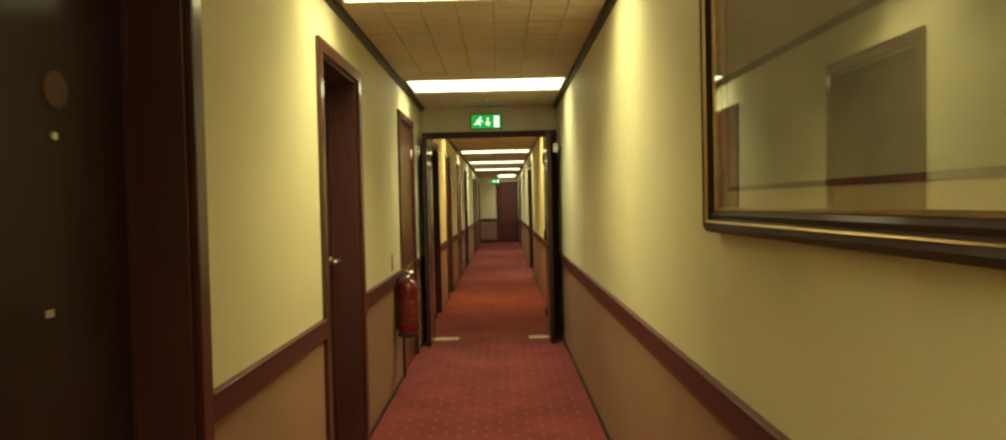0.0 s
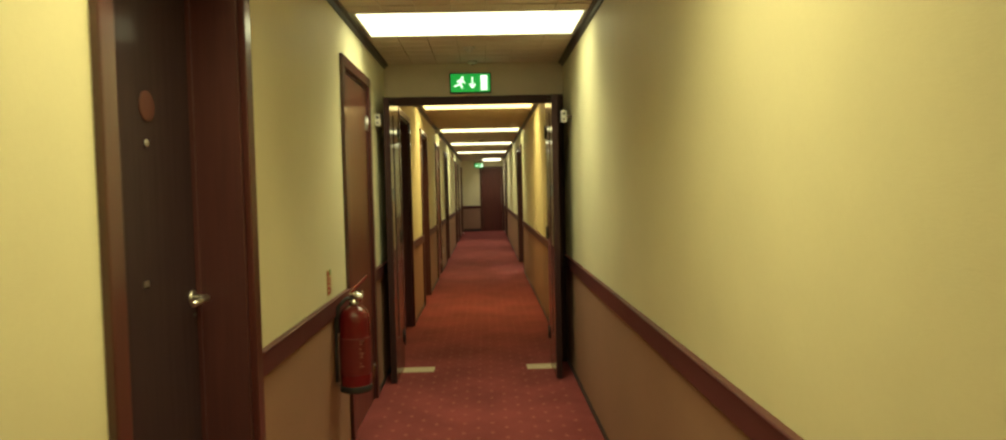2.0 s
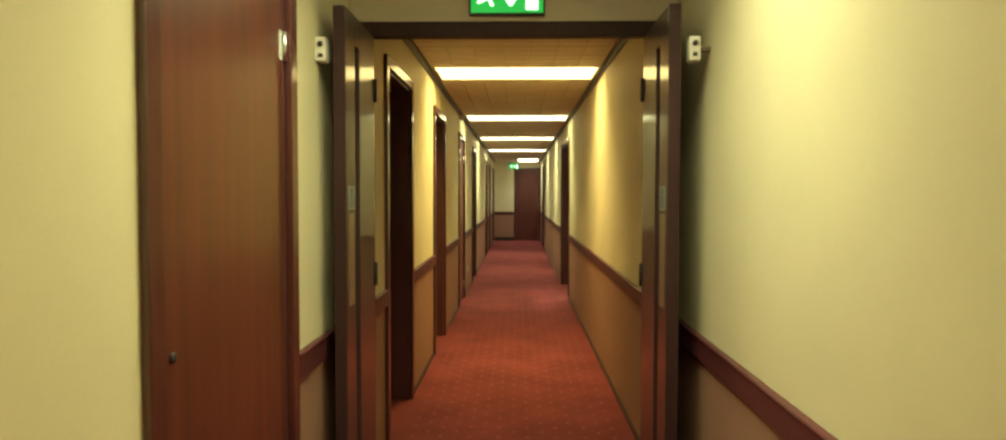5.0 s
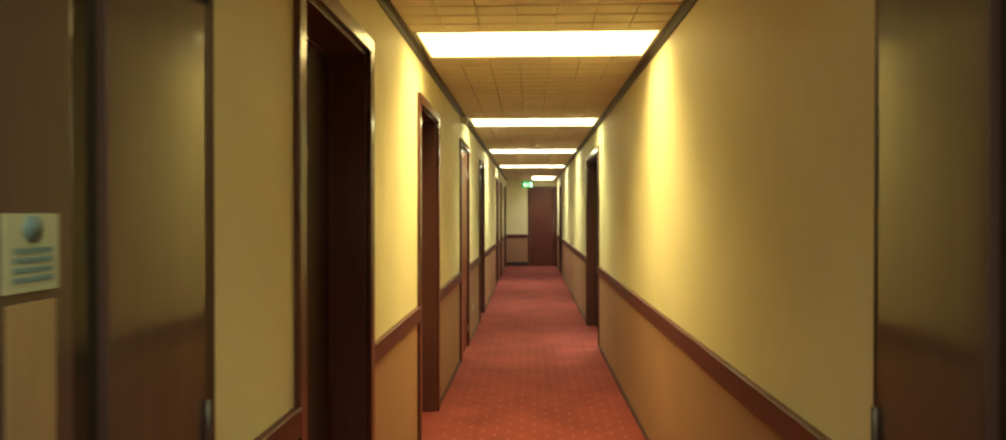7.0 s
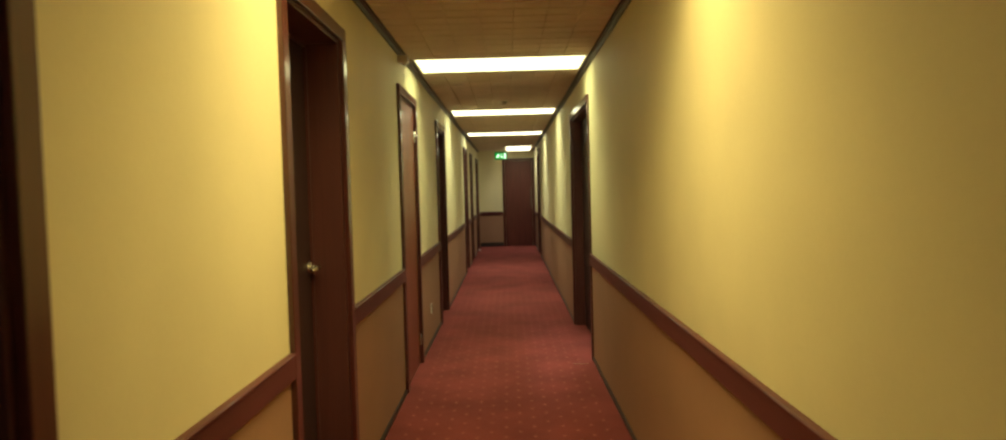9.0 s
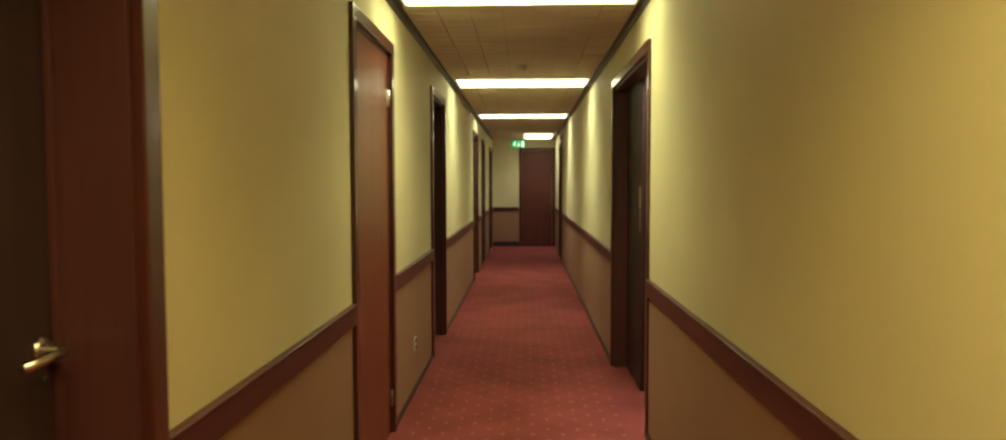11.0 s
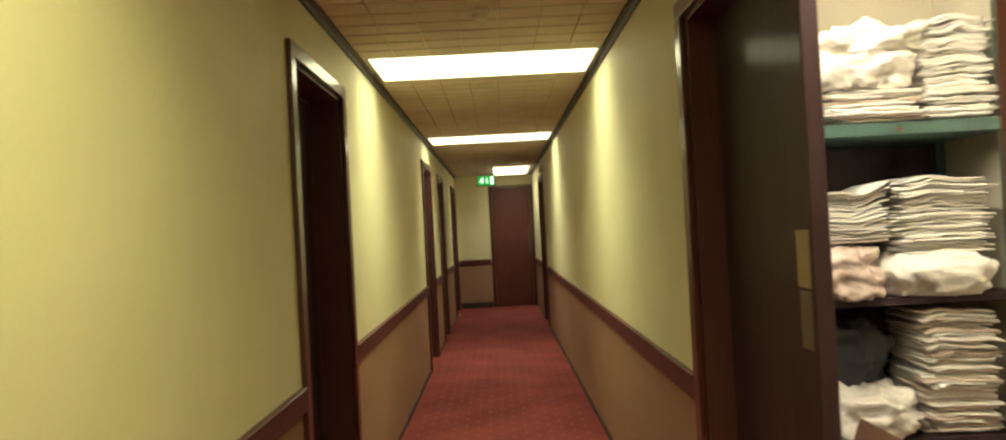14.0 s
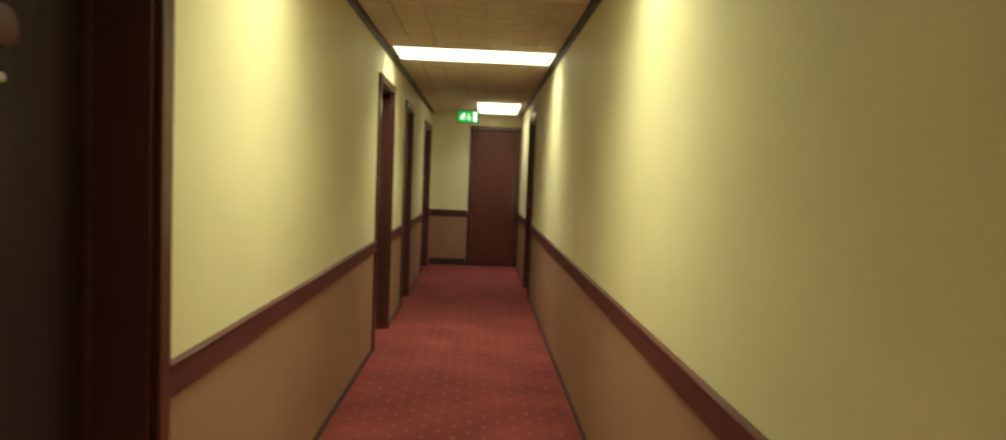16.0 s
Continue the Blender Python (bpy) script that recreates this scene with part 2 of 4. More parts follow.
def lamp_material(colour, strength):
    m = bpy.data.materials.new("lit diffuser")
    m.use_nodes = True
    b = m.node_tree.nodes["Principled BSDF"]
    b.inputs["Base Color"].default_value = (0.8, 0.8, 0.75, 1)
    b.inputs["Roughness"].default_value = 0.4
    b.inputs["Emission Color"].default_value = (*colour, 1)
    b.inputs["Emission Strength"].default_value = strength
    return m


# ---- mesh helpers ----
def add_box(bm, x0, x1, y0, y1, z0, z1, mat=0, bevel=0.0):
    x0, x1, y0, y1, z0, z1 = min(x0, x1), max(x0, x1), min(y0, y1), max(y0, y1), min(z0, z1), max(z0, z1)
    made = bmesh.ops.create_cube(bm, size=1.0, matrix=Matrix.Translation(((x0 + x1) / 2, (y0 + y1) / 2, (z0 + z1) / 2)) @ Matrix.Diagonal((x1 - x0, y1 - y0, z1 - z0, 1)))
    faces = list({f for v in made["verts"] for f in v.link_faces})
    for f in faces:
        f.material_index = mat
    if bevel:
        edges = list({e for f in faces for e in f.edges})
        bmesh.ops.bevel(bm, geom=edges, offset=bevel, segments=2, profile=0.6, affect="EDGES", material=-1)
    return bm


def box(x0, x1, y0, y1, z0, z1, bevel=0.0):
    return add_box(bmesh.new(), x0, x1, y0, y1, z0, z1, 0, bevel)


def lathe(profile, matrix=None, steps=24):
    """A turned body round z from (radius, height) pairs."""
    bm = bmesh.new()
    rings = []
    for r, z in profile:
        rings.append([bm.verts.new((r * math.cos(2 * math.pi * i / steps), r * math.sin(2 * math.pi * i / steps), z)) for i in range(steps)])
    for a, c in zip(rings, rings[1:]):
        for i in range(steps):
            bm.faces.new((a[i], a[(i + 1) % steps], c[(i + 1) % steps], c[i]))
    bm.faces.new(list(reversed(rings[0])))
    bm.faces.new(rings[-1])
    for f in bm.faces:
        f.smooth = True
    if matrix:
        bm.transform(matrix)
    return bm


def tube(points, radius, steps=10):
    """A round bar along a line of points."""
    bm = bmesh.new()
    pts = [Vector(p) for p in points]
    rings = []
    for i, p in enumerate(pts):
        d = (pts[min(i + 1, len(pts) - 1)] - pts[max(i - 1, 0)]).normalized()
        q = d.to_track_quat("Z", "Y")
        rings.append([bm.verts.new(p + q @ Vector((radius * math.cos(2 * math.pi * k / steps), radius * math.sin(2 * math.pi * k / steps), 0))) for k in range(steps)])
    for a, c in zip(rings, rings[1:]):
        for i in range(steps):
            bm.faces.new((a[i], a[(i + 1) % steps], c[(i + 1) % steps], c[i]))
    bm.faces.new(list(reversed(rings[0])))
    bm.faces.new(rings[-1])
    for f in bm.faces:
        f.smooth = True
    return bm


def profile_bar(section, axis, start, end, place):
    """A moulding: a closed section (a, b) swept along an axis; place maps (a, b, s) to x, y, z."""
    bm = bmesh.new()
    ends = [[bm.verts.new(place(a, c, s)) for a, c in section] for s in (start, end)]
    n = len(section)
    for i in range(n):
        bm.faces.new((ends[0][i], ends[0][(i + 1) % n], ends[1][(i + 1) % n], ends[1][i]))
    bm.faces.new(list(reversed(ends[0])))
    bm.faces.new(ends[1])
    bmesh.ops.recalc_face_normals(bm, faces=bm.faces)
    return bm


def part(name, bm, mats, parent=None, label=""):
    me = bpy.data.meshes.new(name)
    bmesh.ops.recalc_face_normals(bm, faces=bm.faces)
    bm.to_mesh(me)
    bm.free()
    for m in mats if isinstance(mats, (list, tuple)) else [mats]:
        me.materials.append(m)
    ob = new(name, me)
    if parent:
        ob.parent = parent
        ob.matrix_parent_inverse = parent.matrix_basis.inverted()
    if label:
        tagged(ob, label)
    return ob


def thing(name, label, category, place=(0, 0, 0), group="", kind=""):
    ob = new(name)
    ob.empty_display_size = 0.05
    ob.matrix_basis = Matrix.Translation(place)
    return tagged(ob, label, category, group, kind)


# ---- large structure ----
# Doors in the wall on the left: outer edges of the frame, and whether the leaf lies flush.
LEFT = [
    (-0.95, -0.03, "deep"), (1.74, 2.66, "deep"), (3.91, 4.83, "deep"), (6.342, 7.262, "brown"), (8.82, 9.778, "deep"),
    (11.007, 11.927, "deep"), (13.514, 14.434, "flush"), (16.04, 16.97, "deep"), (20.55, 21.47, "red"),
    (22.42, 23.20, "deep"), (24.86, 26.02, "deep"),
]
CUPBOARD = (14.308, 15.889)
RIGHT_END = (23.24, 24.14)
ARCH = 0.06
WALL = 0.24
WALL_EAST = 0.13


def wall(name, side, holes, label):
    bm = bmesh.new()
    x0, x1 = (XL - WALL, XL) if side < 0 else (XR, XR + WALL_EAST)
    cuts = [Y0]
    for a, c in holes:
        cuts += [a + ARCH - 0.012, c - ARCH + 0.012]
    cuts.append(Y1 + 0.2)
    for i in range(0, len(cuts), 2):
        add_box(bm, x0, x1, cuts[i], cuts[i + 1], 0, 0.82, 1)
        add_box(bm, x0, x1, cuts[i], cuts[i + 1], 0.82, ZC + 0.12, 0)
    for i in range(1, len(cuts) - 1, 2):
        add_box(bm, x0, x1, cuts[i], cuts[i + 1], OPEN_TOP + 0.012, ZC + 0.12, 0)
    return tagged(part(name, bm, [PAPER, PANEL]), label, "wall", kind="structure")


LEFT_HOLES = [(a, c) for a, c, _ in LEFT]
RIGHT_HOLES = [CUPBOARD, RIGHT_END]
TRIM_STOPS = [(CUPBOARD[0] + 0.016, CUPBOARD[1]), RIGHT_END]
wall("wall_west", -1, LEFT_HOLES, "corridor wall, cream wallpaper over tan wall covering")
wall("wall_east", 1, RIGHT_HOLES, "corridor wall, cream wallpaper over tan wall covering")

bm = bmesh.new()
add_box(bm, XL - WALL, XR + WALL, Y1 + 0.2, Y1 + 0.4, 0, ZC + 0.12, 0)
add_box(bm, XL, -0.045, Y1, Y1 + 0.2, 0, 0.82, 1)
add_box(bm, XL, -0.045, Y1, Y1 + 0.2, 0.82, ZC + 0.12, 0)
add_box(bm, -0.045, XR, Y1, Y1 + 0.2, 2.155, ZC + 0.12, 0)
tagged(part("wall_north", bm, [PAPER, PANEL]), "end wall, cream wallpaper over tan covering", "wall", kind="structure")
bm = bmesh.new()
add_box(bm, XL - WALL, XR + WALL, Y0 - 0.2, Y0, 0, 0.82, 1)
add_box(bm, XL - WALL, XR + WALL, Y0 - 0.2, Y0, 0.82, ZC + 0.12, 0)
tagged(part("wall_south", bm, [PAPER, PANEL]), "plain cream end wall behind the walk", "wall", kind="structure")

tagged(part("floor", box(XL - 0.25, 1.75, Y0 - 0.2, Y1 + 0.4, -0.12, 0.0), CARPET), "red patterned carpet with small pale flecks", "carpet", kind="structure")

# Ceiling of square grooved tiles between the light boxes, one mesh.
bm = bmesh.new()
LAMP_D = 0.60
spans, y = [], Y0
for y_lamp, _, _ in LAMPS:
    spans.append((y, y_lamp))
    y = y_lamp + LAMP_D
spans.append((y, Y1 + 0.2))
for a, c in spans:
    add_box(bm, XL - 0.05, XR + 0.05, a, c, ZC + 0.008, ZC + 0.12, 1)
    n = max(1, round((c - a) / 0.152))
    d = (c - a) / n
    for i in range(n):
        for k in range(7):
            w = 1.35 / 7
            cx, cy = -0.675 + w * (k + 0.5), a + d * (i + 0.5)
            hx, hy, low = w / 2 - 0.0007, d / 2 - 0.0011, ZC + random.uniform(-0.0012, 0.0012)
            skew = random.uniform(-0.002, 0.002)
            top = [bm.verts.new((cx + sx * hx, cy + sy * hy, ZC + 0.008)) for sx, sy in ((-1, -1), (1, -1), (1, 1), (-1, 1))]
            bot = [bm.verts.new((cx + sx * (hx - 0.0025), cy + sy * (hy - 0.007) + skew * sx, low + 0.0008 * sy)) for sx, sy in ((-1, -1), (1, -1), (1, 1), (-1, 1))]
            bm.faces.new(list(reversed(bot)))
            for j in range(4):
                bm.faces.new((top[j], top[(j + 1) % 4], bot[(j + 1) % 4], bot[j]))
for y_lamp, _, _ in LAMPS:
    add_box(bm, XL - 0.05, XR + 0.05, y_lamp, y_lamp + LAMP_D, ZC + 0.09, ZC + 0.12, 1)
tagged(part("ceiling", bm, [TILE, GROOVE]), "ceiling of square grooved off-white tiles", "ceiling", kind="structure")


def runs(holes, end=Y1):
    out, y = [], Y0
    for a, c in holes:
        out.append((y, a))
        y = c
    out.append((y, end))
    return out


RAIL = [(0, DADO_LOW), (0.016, DADO_LOW + 0.002), (0.019, DADO_LOW + 0.006), (0.019, DADO_TOP - 0.014), (0.023, DADO_TOP - 0.010), (0.023, DADO_TOP - 0.004), (0.019, DADO_TOP), (0, DADO_TOP)]
SKIRT = [(0, 0), (0.010, 0), (0.010, 0.024), (0.006, 0.030), (0, 0.030)]
CORNICE = [(0, ZC), (0, ZC - 0.036), (0.010, ZC - 0.036), (0.020, ZC - 0.020), (0.036, ZC - 0.014), (0.036, ZC)]
for side, holes in ((-1, LEFT_HOLES), (1, TRIM_STOPS)):
    x = XL if side < 0 else XR
    for a, c in runs(holes):
        if c - a < 0.02:
            continue
        tagged(part("dado_rail", profile_bar(RAIL, "y", a, c, lambda p, q, s, x=x, side=side: (x - side * p, s, q)), DADO), "red-brown wooden dado rail", "dado rail", "dado rails", "structure")
        tagged(part("baseboard", profile_bar(SKIRT, "y", a, c, lambda p, q, s, x=x, side=side: (x - side * p, s, q)), BLACKTRIM), "low dark skirting strip", "baseboard", "baseboards", "structure")
    tagged(part("cornice", profile_bar(CORNICE, "y", Y0, Y1, lambda p, q, s, x=x, side=side: (x - side * p, s, q)), BLACKTRIM), "dark brown cornice strip along the ceiling", "cornice", "cornices", "structure")
tagged(part("dado_rail", profile_bar(RAIL, "x", XL + 0.03, -0.105, lambda p, q, s: (s, Y1 - p, q)), DADO), "red-brown wooden dado rail", "dado rail", "dado rails", "structure")
tagged(part("baseboard", box(XL + 0.03, -0.105, Y1 - 0.014, Y1, 0, 0.10, 0.003), BLACKTRIM), "dark skirting board on the end wall", "baseboard", "baseboards", "structure")


# ---- ceiling lights ----
def ceiling_lamp(y, x, wide, long, z, colour, watts, spread=128):
    """The light that leaves a diffuser, mostly downwards as a prismatic sheet sends it."""
    data = bpy.data.lights.new("tube_light", "AREA")
    data.shape, data.size, data.size_y = "RECTANGLE", wide, long
    data.color, data.energy, data.spread = colour, watts, radians(spread)
    ob = new("tube_light", data)
    ob.matrix_basis = pose(x, y, z)


for y, colour, strength in LAMPS:
    lamp = thing("ceiling_light", "lit recessed ceiling light panel across the corridor", "ceiling light", (0, y, ZC), "corridor lights")
    part("diffuser", box(-0.640, 0.655, y + 0.012, y + LAMP_D - 0.012, ZC + 0.001, ZC + 0.006, 0.001), lamp_material(colour, 2.8), lamp, "glowing diffuser panel")
    ceiling_lamp(y + LAMP_D / 2, 0.0, 1.24, LAMP_D - 0.04, ZC - 0.004, colour, strength)
    bm = bmesh.new()
    add_box(bm, -0.655, 0.670, y, y + 0.012, ZC - 0.002, ZC + 0.08)
    add_box(bm, -0.655, 0.670, y + LAMP_D - 0.012, y + LAMP_D, ZC - 0.002, ZC + 0.08)
    add_box(bm, -0.655, -0.640, y + 0.0125, y + LAMP_D - 0.0125, ZC - 0.002, ZC + 0.08)
    add_box(bm, 0.655, 0.670, y + 0.0125, y + LAMP_D - 0.0125, ZC - 0.002, ZC + 0.08)
    part("frame", bm, WHITEPLASTIC, lamp)
lamp = thing("ceiling_light", "lit surface-mounted rectangular ceiling lamp by the end door", "ceiling light", (0.3, 25.05, ZC))
part("housing", box(0.005, 0.605, 24.485, 25.715, ZC - 0.018, ZC, 0.006), WHITEPLASTIC, lamp)
part("diffuser", box(0.02, 0.59, 24.50, 25.70, ZC - 0.048, ZC - 0.0185, 0.012), lamp_material((1.0, 0.93, 0.62), 2.3), lamp, "glowing bowed diffuser")
ceiling_lamp(25.10, 0.305, 0.55, 1.15, ZC - 0.052, (1.0, 0.97, 0.74), 7.0)


# ---- doors ----
def lever(parent, x, y, z, toward=-1, out=1):
    """A lever handle on a short backplate; out is the way from the leaf, toward the way of the lever."""
    h = part("handle", lathe([(0.024, 0), (0.024, 0.006), (0.018, 0.009)], Matrix.Translation((x, y, z)) @ Matrix.Rotation(out * math.pi / 2, 4, "Y"), 20), CHROME, parent, "metal lever handle on a round rose")
    part("lever", tube([(x + out * 0.004, y, z), (x + out * 0.045, y, z), (x + out * 0.052, y + toward * 0.012, z), (x + out * 0.052, y + toward * 0.115, z - 0.004)], 0.0095), CHROME, h)
    part("keyhole", lathe([(0.007, 0), (0.007, 0.003), (0.003, 0.0035)], Matrix.Translation((x + out * 0.006, y, z - 0.055)) @ Matrix.Rotation(out * math.pi / 2, 4, "Y"), 12), DARKPLASTIC, h)


def door(number, y0, y1, kind, side=-1):
    s = -side
    xw = XL if side < 0 else XR
    deep = kind in ("deep", "red")
    label = {"deep": "dark stained wooden door set deep in a mahogany frame", "red": "red-brown wooden door set in a mahogany frame",
             "flush": "varnished orange-brown wooden door flush in its frame", "brown": "varnished red-brown wooden door flush in its frame"}[kind]
    d = thing("door_%d" % number, label + ", closed", "door", (xw, (y0 + y1) / 2, 0), kind="structure")
    a, c = y0 + ARCH, y1 - ARCH
    # architrave, slightly proud of the wall
    for name, p, q, z0, z1 in (("architrave", y0, a, 0, OPEN_TOP), ("architrave", c, y1, 0, OPEN_TOP), ("architrave", y0, y1, OPEN_TOP, OPEN_TOP + ARCH)):
        part(name, box(xw + s * 0.020, xw - s * 0.002, p, q, z0, z1, 0.004), MAHOGANY, d)
    # lining of the reveal
    depth = 0.235 if side < 0 else 0.128
    for p, q in ((a - 0.012, a + 0.016), (c - 0.016, c + 0.012)):
        part("lining", box(xw - s * 0.0025, xw - s * depth, p, q, 0, OPEN_TOP + 0.012, 0.002), LINING, d)
    part("lining", box(xw - s * 0.0025, xw - s * depth, a + 0.0165, c - 0.0165, OPEN_TOP - 0.016, OPEN_TOP + 0.012, 0.002), LINING, d)
    face = xw - s * ((0.158 if side < 0 else 0.080) if deep else 0.004)
    wood = {"deep": DARKWOOD, "red": ENDWOOD, "flush": ORANGEWOOD, "brown": BROWNWOOD}[kind]
    leaf = part("leaf", box(face, face - s * 0.044, a + 0.019, c - 0.019, 0.008, OPEN_TOP - 0.019, 0.003), wood, d)
    mid = (a + c) / 2
    if deep:
        # stop beads round the leaf
        for p, q in ((a + 0.0165, a + 0.030), (c - 0.030, c - 0.0165)):
            part("stop_bead", box(face + s * 0.001, face + s * 0.014, p, q, 0, OPEN_TOP - 0.017, 0.002), LINING, d)
        part("stop_bead", box(face + s * 0.001, face + s * 0.014, a + 0.0305, c - 0.0305, OPEN_TOP - 0.030, OPEN_TOP - 0.017, 0.002), LINING, d)
        lever(leaf, face, *((a + 0.060, 1.082, 1) if 1.6 < a < 2.0 or 8.7 < a < 9.0 or 15.9 < a < 16.3 else (c - 0.060, 1.082, -1)), s)
        disc = lathe([(0.043, 0), (0.043, 0.003), (0.040, 0.004)], Matrix.Translation((face, mid + 0.095, 1.655)) @ Matrix.Rotation(s * math.pi / 2, 4, "Y"), 28)
        part("door_sign", disc, DISC, leaf, "small round faded red sign")
        part("spyhole", lathe([(0.011, 0), (0.011, 0.004), (0.007, 0.006), (0.003, 0.004)], Matrix.Translation((face, mid + 0.085, 1.552)) @ Matrix.Rotation(s * math.pi / 2, 4, "Y"), 16), CHROME, leaf, "metal spyhole")
        part("lock_plate", box(face, face + s * 0.004, mid + 0.035, mid + 0.062, 1.155, 1.172, 0.0015), CHROME, leaf)
    else:
        for z in (0.20, 1.86):
            hinge = part("hinge", tube([(face + s * 0.008, c - 0.012, z - 0.045), (face + s * 0.008, c - 0.012, z + 0.045)], 0.005), CHROME, d, "metal butt hinge")
            part("plate", box(face, face + s * 0.003, c - 0.045, c - 0.021, z - 0.045, z + 0.045, 0.001), SIGNWHITE if z > 1.5 else BRASS, hinge)
        part("keyhole", lathe([(0.012, 0), (0.012, 0.004), (0.004, 0.005)], Matrix.Translation((face, a + 0.07, 1.05)) @ Matrix.Rotation(s * math.pi / 2, 4, "Y"), 16), BLACKTRIM, leaf)
    return d


for i, (a, c, kind) in enumerate(LEFT):
    door(i + 1, a, c, kind)
door(12, *RIGHT_END, "red", 1)

# End door, facing the corridor.
d = thing("door_13", "closed red-brown veneered door at the corridor's end", "door", (0.33, Y1, 0), kind="structure")
ex0, ex1 = -0.095, XR - 0.003
part("architrave", box(ex0, ex0 + ARCH, Y1 - 0.018, Y1 + 0.001, 0, 2.145, 0.004), MAHOGANY, d)
part("architrave", box(ex1 - ARCH, ex1, Y1 - 0.018, Y1 + 0.001, 0, 2.145, 0.004), MAHOGANY, d)
part("architrave", box(ex0, ex1, Y1 - 0.018, Y1 + 0.001, 2.145, 2.145 + ARCH, 0.004), MAHOGANY, d)
leaf = part("leaf", box(ex0 + ARCH + 0.004, ex1 - ARCH - 0.004, Y1 + 0.01, Y1 + 0.054, 0.006, 2.142, 0.003), ENDWOOD, d)
# Narrow strip imitates a pale reflection beside the frame; no plate is known.
part("push_plate", box(ex1 - ARCH - 0.045, ex1 - ARCH - 0.014, Y1 + 0.006, Y1 + 0.010, 0.95, 1.45, 0.001), DULLPLATE, leaf, "tall dull strip imitating a pale reflection")


# ---- fire door portal ----
PY = 8.06
portal = thing("fire_door_frame", "dark wooden frame of the open double fire door", "door frame", (0, PY, 0), kind="structure")
bm = box(XL + 0.001, XR - 0.001, PY + 0.005, PY + 0.055, 2.151, ZC - 0.001)
tagged(part("wall_over_fire_door", bm, PLASTER), "painted bulkhead over the fire door", "wall", kind="structure")
for x0, x1 in ((XL + 0.002, -0.618), (0.585, XR - 0.002)):
    part("jamb", box(x0, x1, PY, PY + 0.06, 0, 2.150, 0.004), EDGEWOOD, portal)
part("head", box(-0.618, 0.585, PY, PY + 0.06, 2.085, 2.150, 0.004), EDGEWOOD, portal)


def fire_leaf(inner, s):
    """A leaf folded back along the wall; s is the way from the wall to the corridor's middle."""
    ya, yb, zt = 7.55, PY - 0.004, 2.083
    f = thing("fire_door_leaf", "glossy brown fire door leaf held open along the wall", "door", (inner, (ya + yb) / 2, 0), "fire door leaves")
    out = inner - s * 0.045
    slot0, slot1, sz0, sz1 = 7.698, 7.772, 0.30, 1.97
    bm = bmesh.new()
    add_box(bm, inner, out, ya, slot0, 0.008, zt, 0, 0.003)
    add_box(bm, inner, out, slot1, yb, 0.008, zt, 0, 0.003)
    add_box(bm, inner, out, slot0 + 0.0005, slot1 - 0.0005, sz1, zt, 0, 0.002)
    add_box(bm, inner, out, slot0 + 0.0005, slot1 - 0.0005, 0.008, sz0, 0, 0.002)
    body = part("leaf", bm, LEAFWOOD, f)
    part("edge_lipping", box(inner - s * 0.001, out + s * 0.001, ya - 0.007, ya - 0.0005, 0.008, zt, 0.002), EDGEWOOD, f)
    part("vision_slot", box(inner - s * 0.016, out + s * 0.016, slot0 + 0.001, slot1 - 0.001, sz0 + 0.001, sz1 - 0.001), SLOTGLASS, f, "narrow dark glazed slot")
    sign = part("sign", box(inner, inner + s * 0.003, 7.578, 7.668, 1.340, 1.430, 0.001), DULLSIGN, f, "small white and blue notice")
    part("disc", lathe([(0.016, 0), (0.016, 0.0012)], Matrix.Translation((inner + s * 0.003, 7.623, 1.412)) @ Matrix.Rotation(s * math.pi / 2, 4, "Y"), 20), BLUESIGN, sign)
    for k in range(4):
        part("text_bar", box(inner + s * 0.0028, inner + s * 0.0042, 7.592, 7.655, 1.385 - 0.011 * k, 1.391 - 0.011 * k), BLUESIGN, sign)
    part("push_plate", box(inner, inner + s * 0.003, 7.583, 7.662, 0.98, 1.328, 0.001), PLATE, f, "worn tan metal push plate")
    for z in (0.25, 1.05, 1.85):
        part("hinge", tube([(inner + s * 0.006, yb - 0.004, z - 0.05), (inner + s * 0.006, yb - 0.004, z + 0.05)], 0.006), BLACKTRIM, f)
    return f


fire_leaf(-0.606, 1)
fire_leaf(0.562, -1)


def door_magnet(x, s, arm):
    """A holder on a short arm from the wall."""
    m = thing("door_magnet", "white wall-mounted magnetic door holder with dark coil", "door holder", (x, 7.55, 1.92), "door holders")
    if arm:
        part("arm", box(x, x + s * arm, 7.540, 7.560, 1.912, 1.930, 0.004), DULLPLATE, m)
    x += s * arm
    part("box", box(x, x + s * 0.040, 7.520, 7.575, 1.878, 1.964, 0.006), WHITEPLASTIC, m)
    part("coil", lathe([(0.010, 0), (0.010, 0.006), (0.005, 0.008)], Matrix.Translation((x + s * 0.021, 7.520, 1.938)) @ Matrix.Rotation(math.pi / 2, 4, "X"), 18), DARKPLASTIC, m)
    part("button", box(x + s * 0.013, x + s * 0.029, 7.516, 7.5205, 1.892, 1.905, 0.001), DARKPLASTIC, m)


door_magnet(XL, 1, 0.0)
door_magnet(XR, -1, 0.040)

for x0, x1 in ((-0.604, -0.362), (0.366, 0.560)):
    bm = box(x0, x1, 7.855, 8.000, 0.001, 0.004, 0.001)
    tagged(part("floor_tape", bm, TAPE), "worn cream tape strip on the red carpet", "tape", "tape strips")


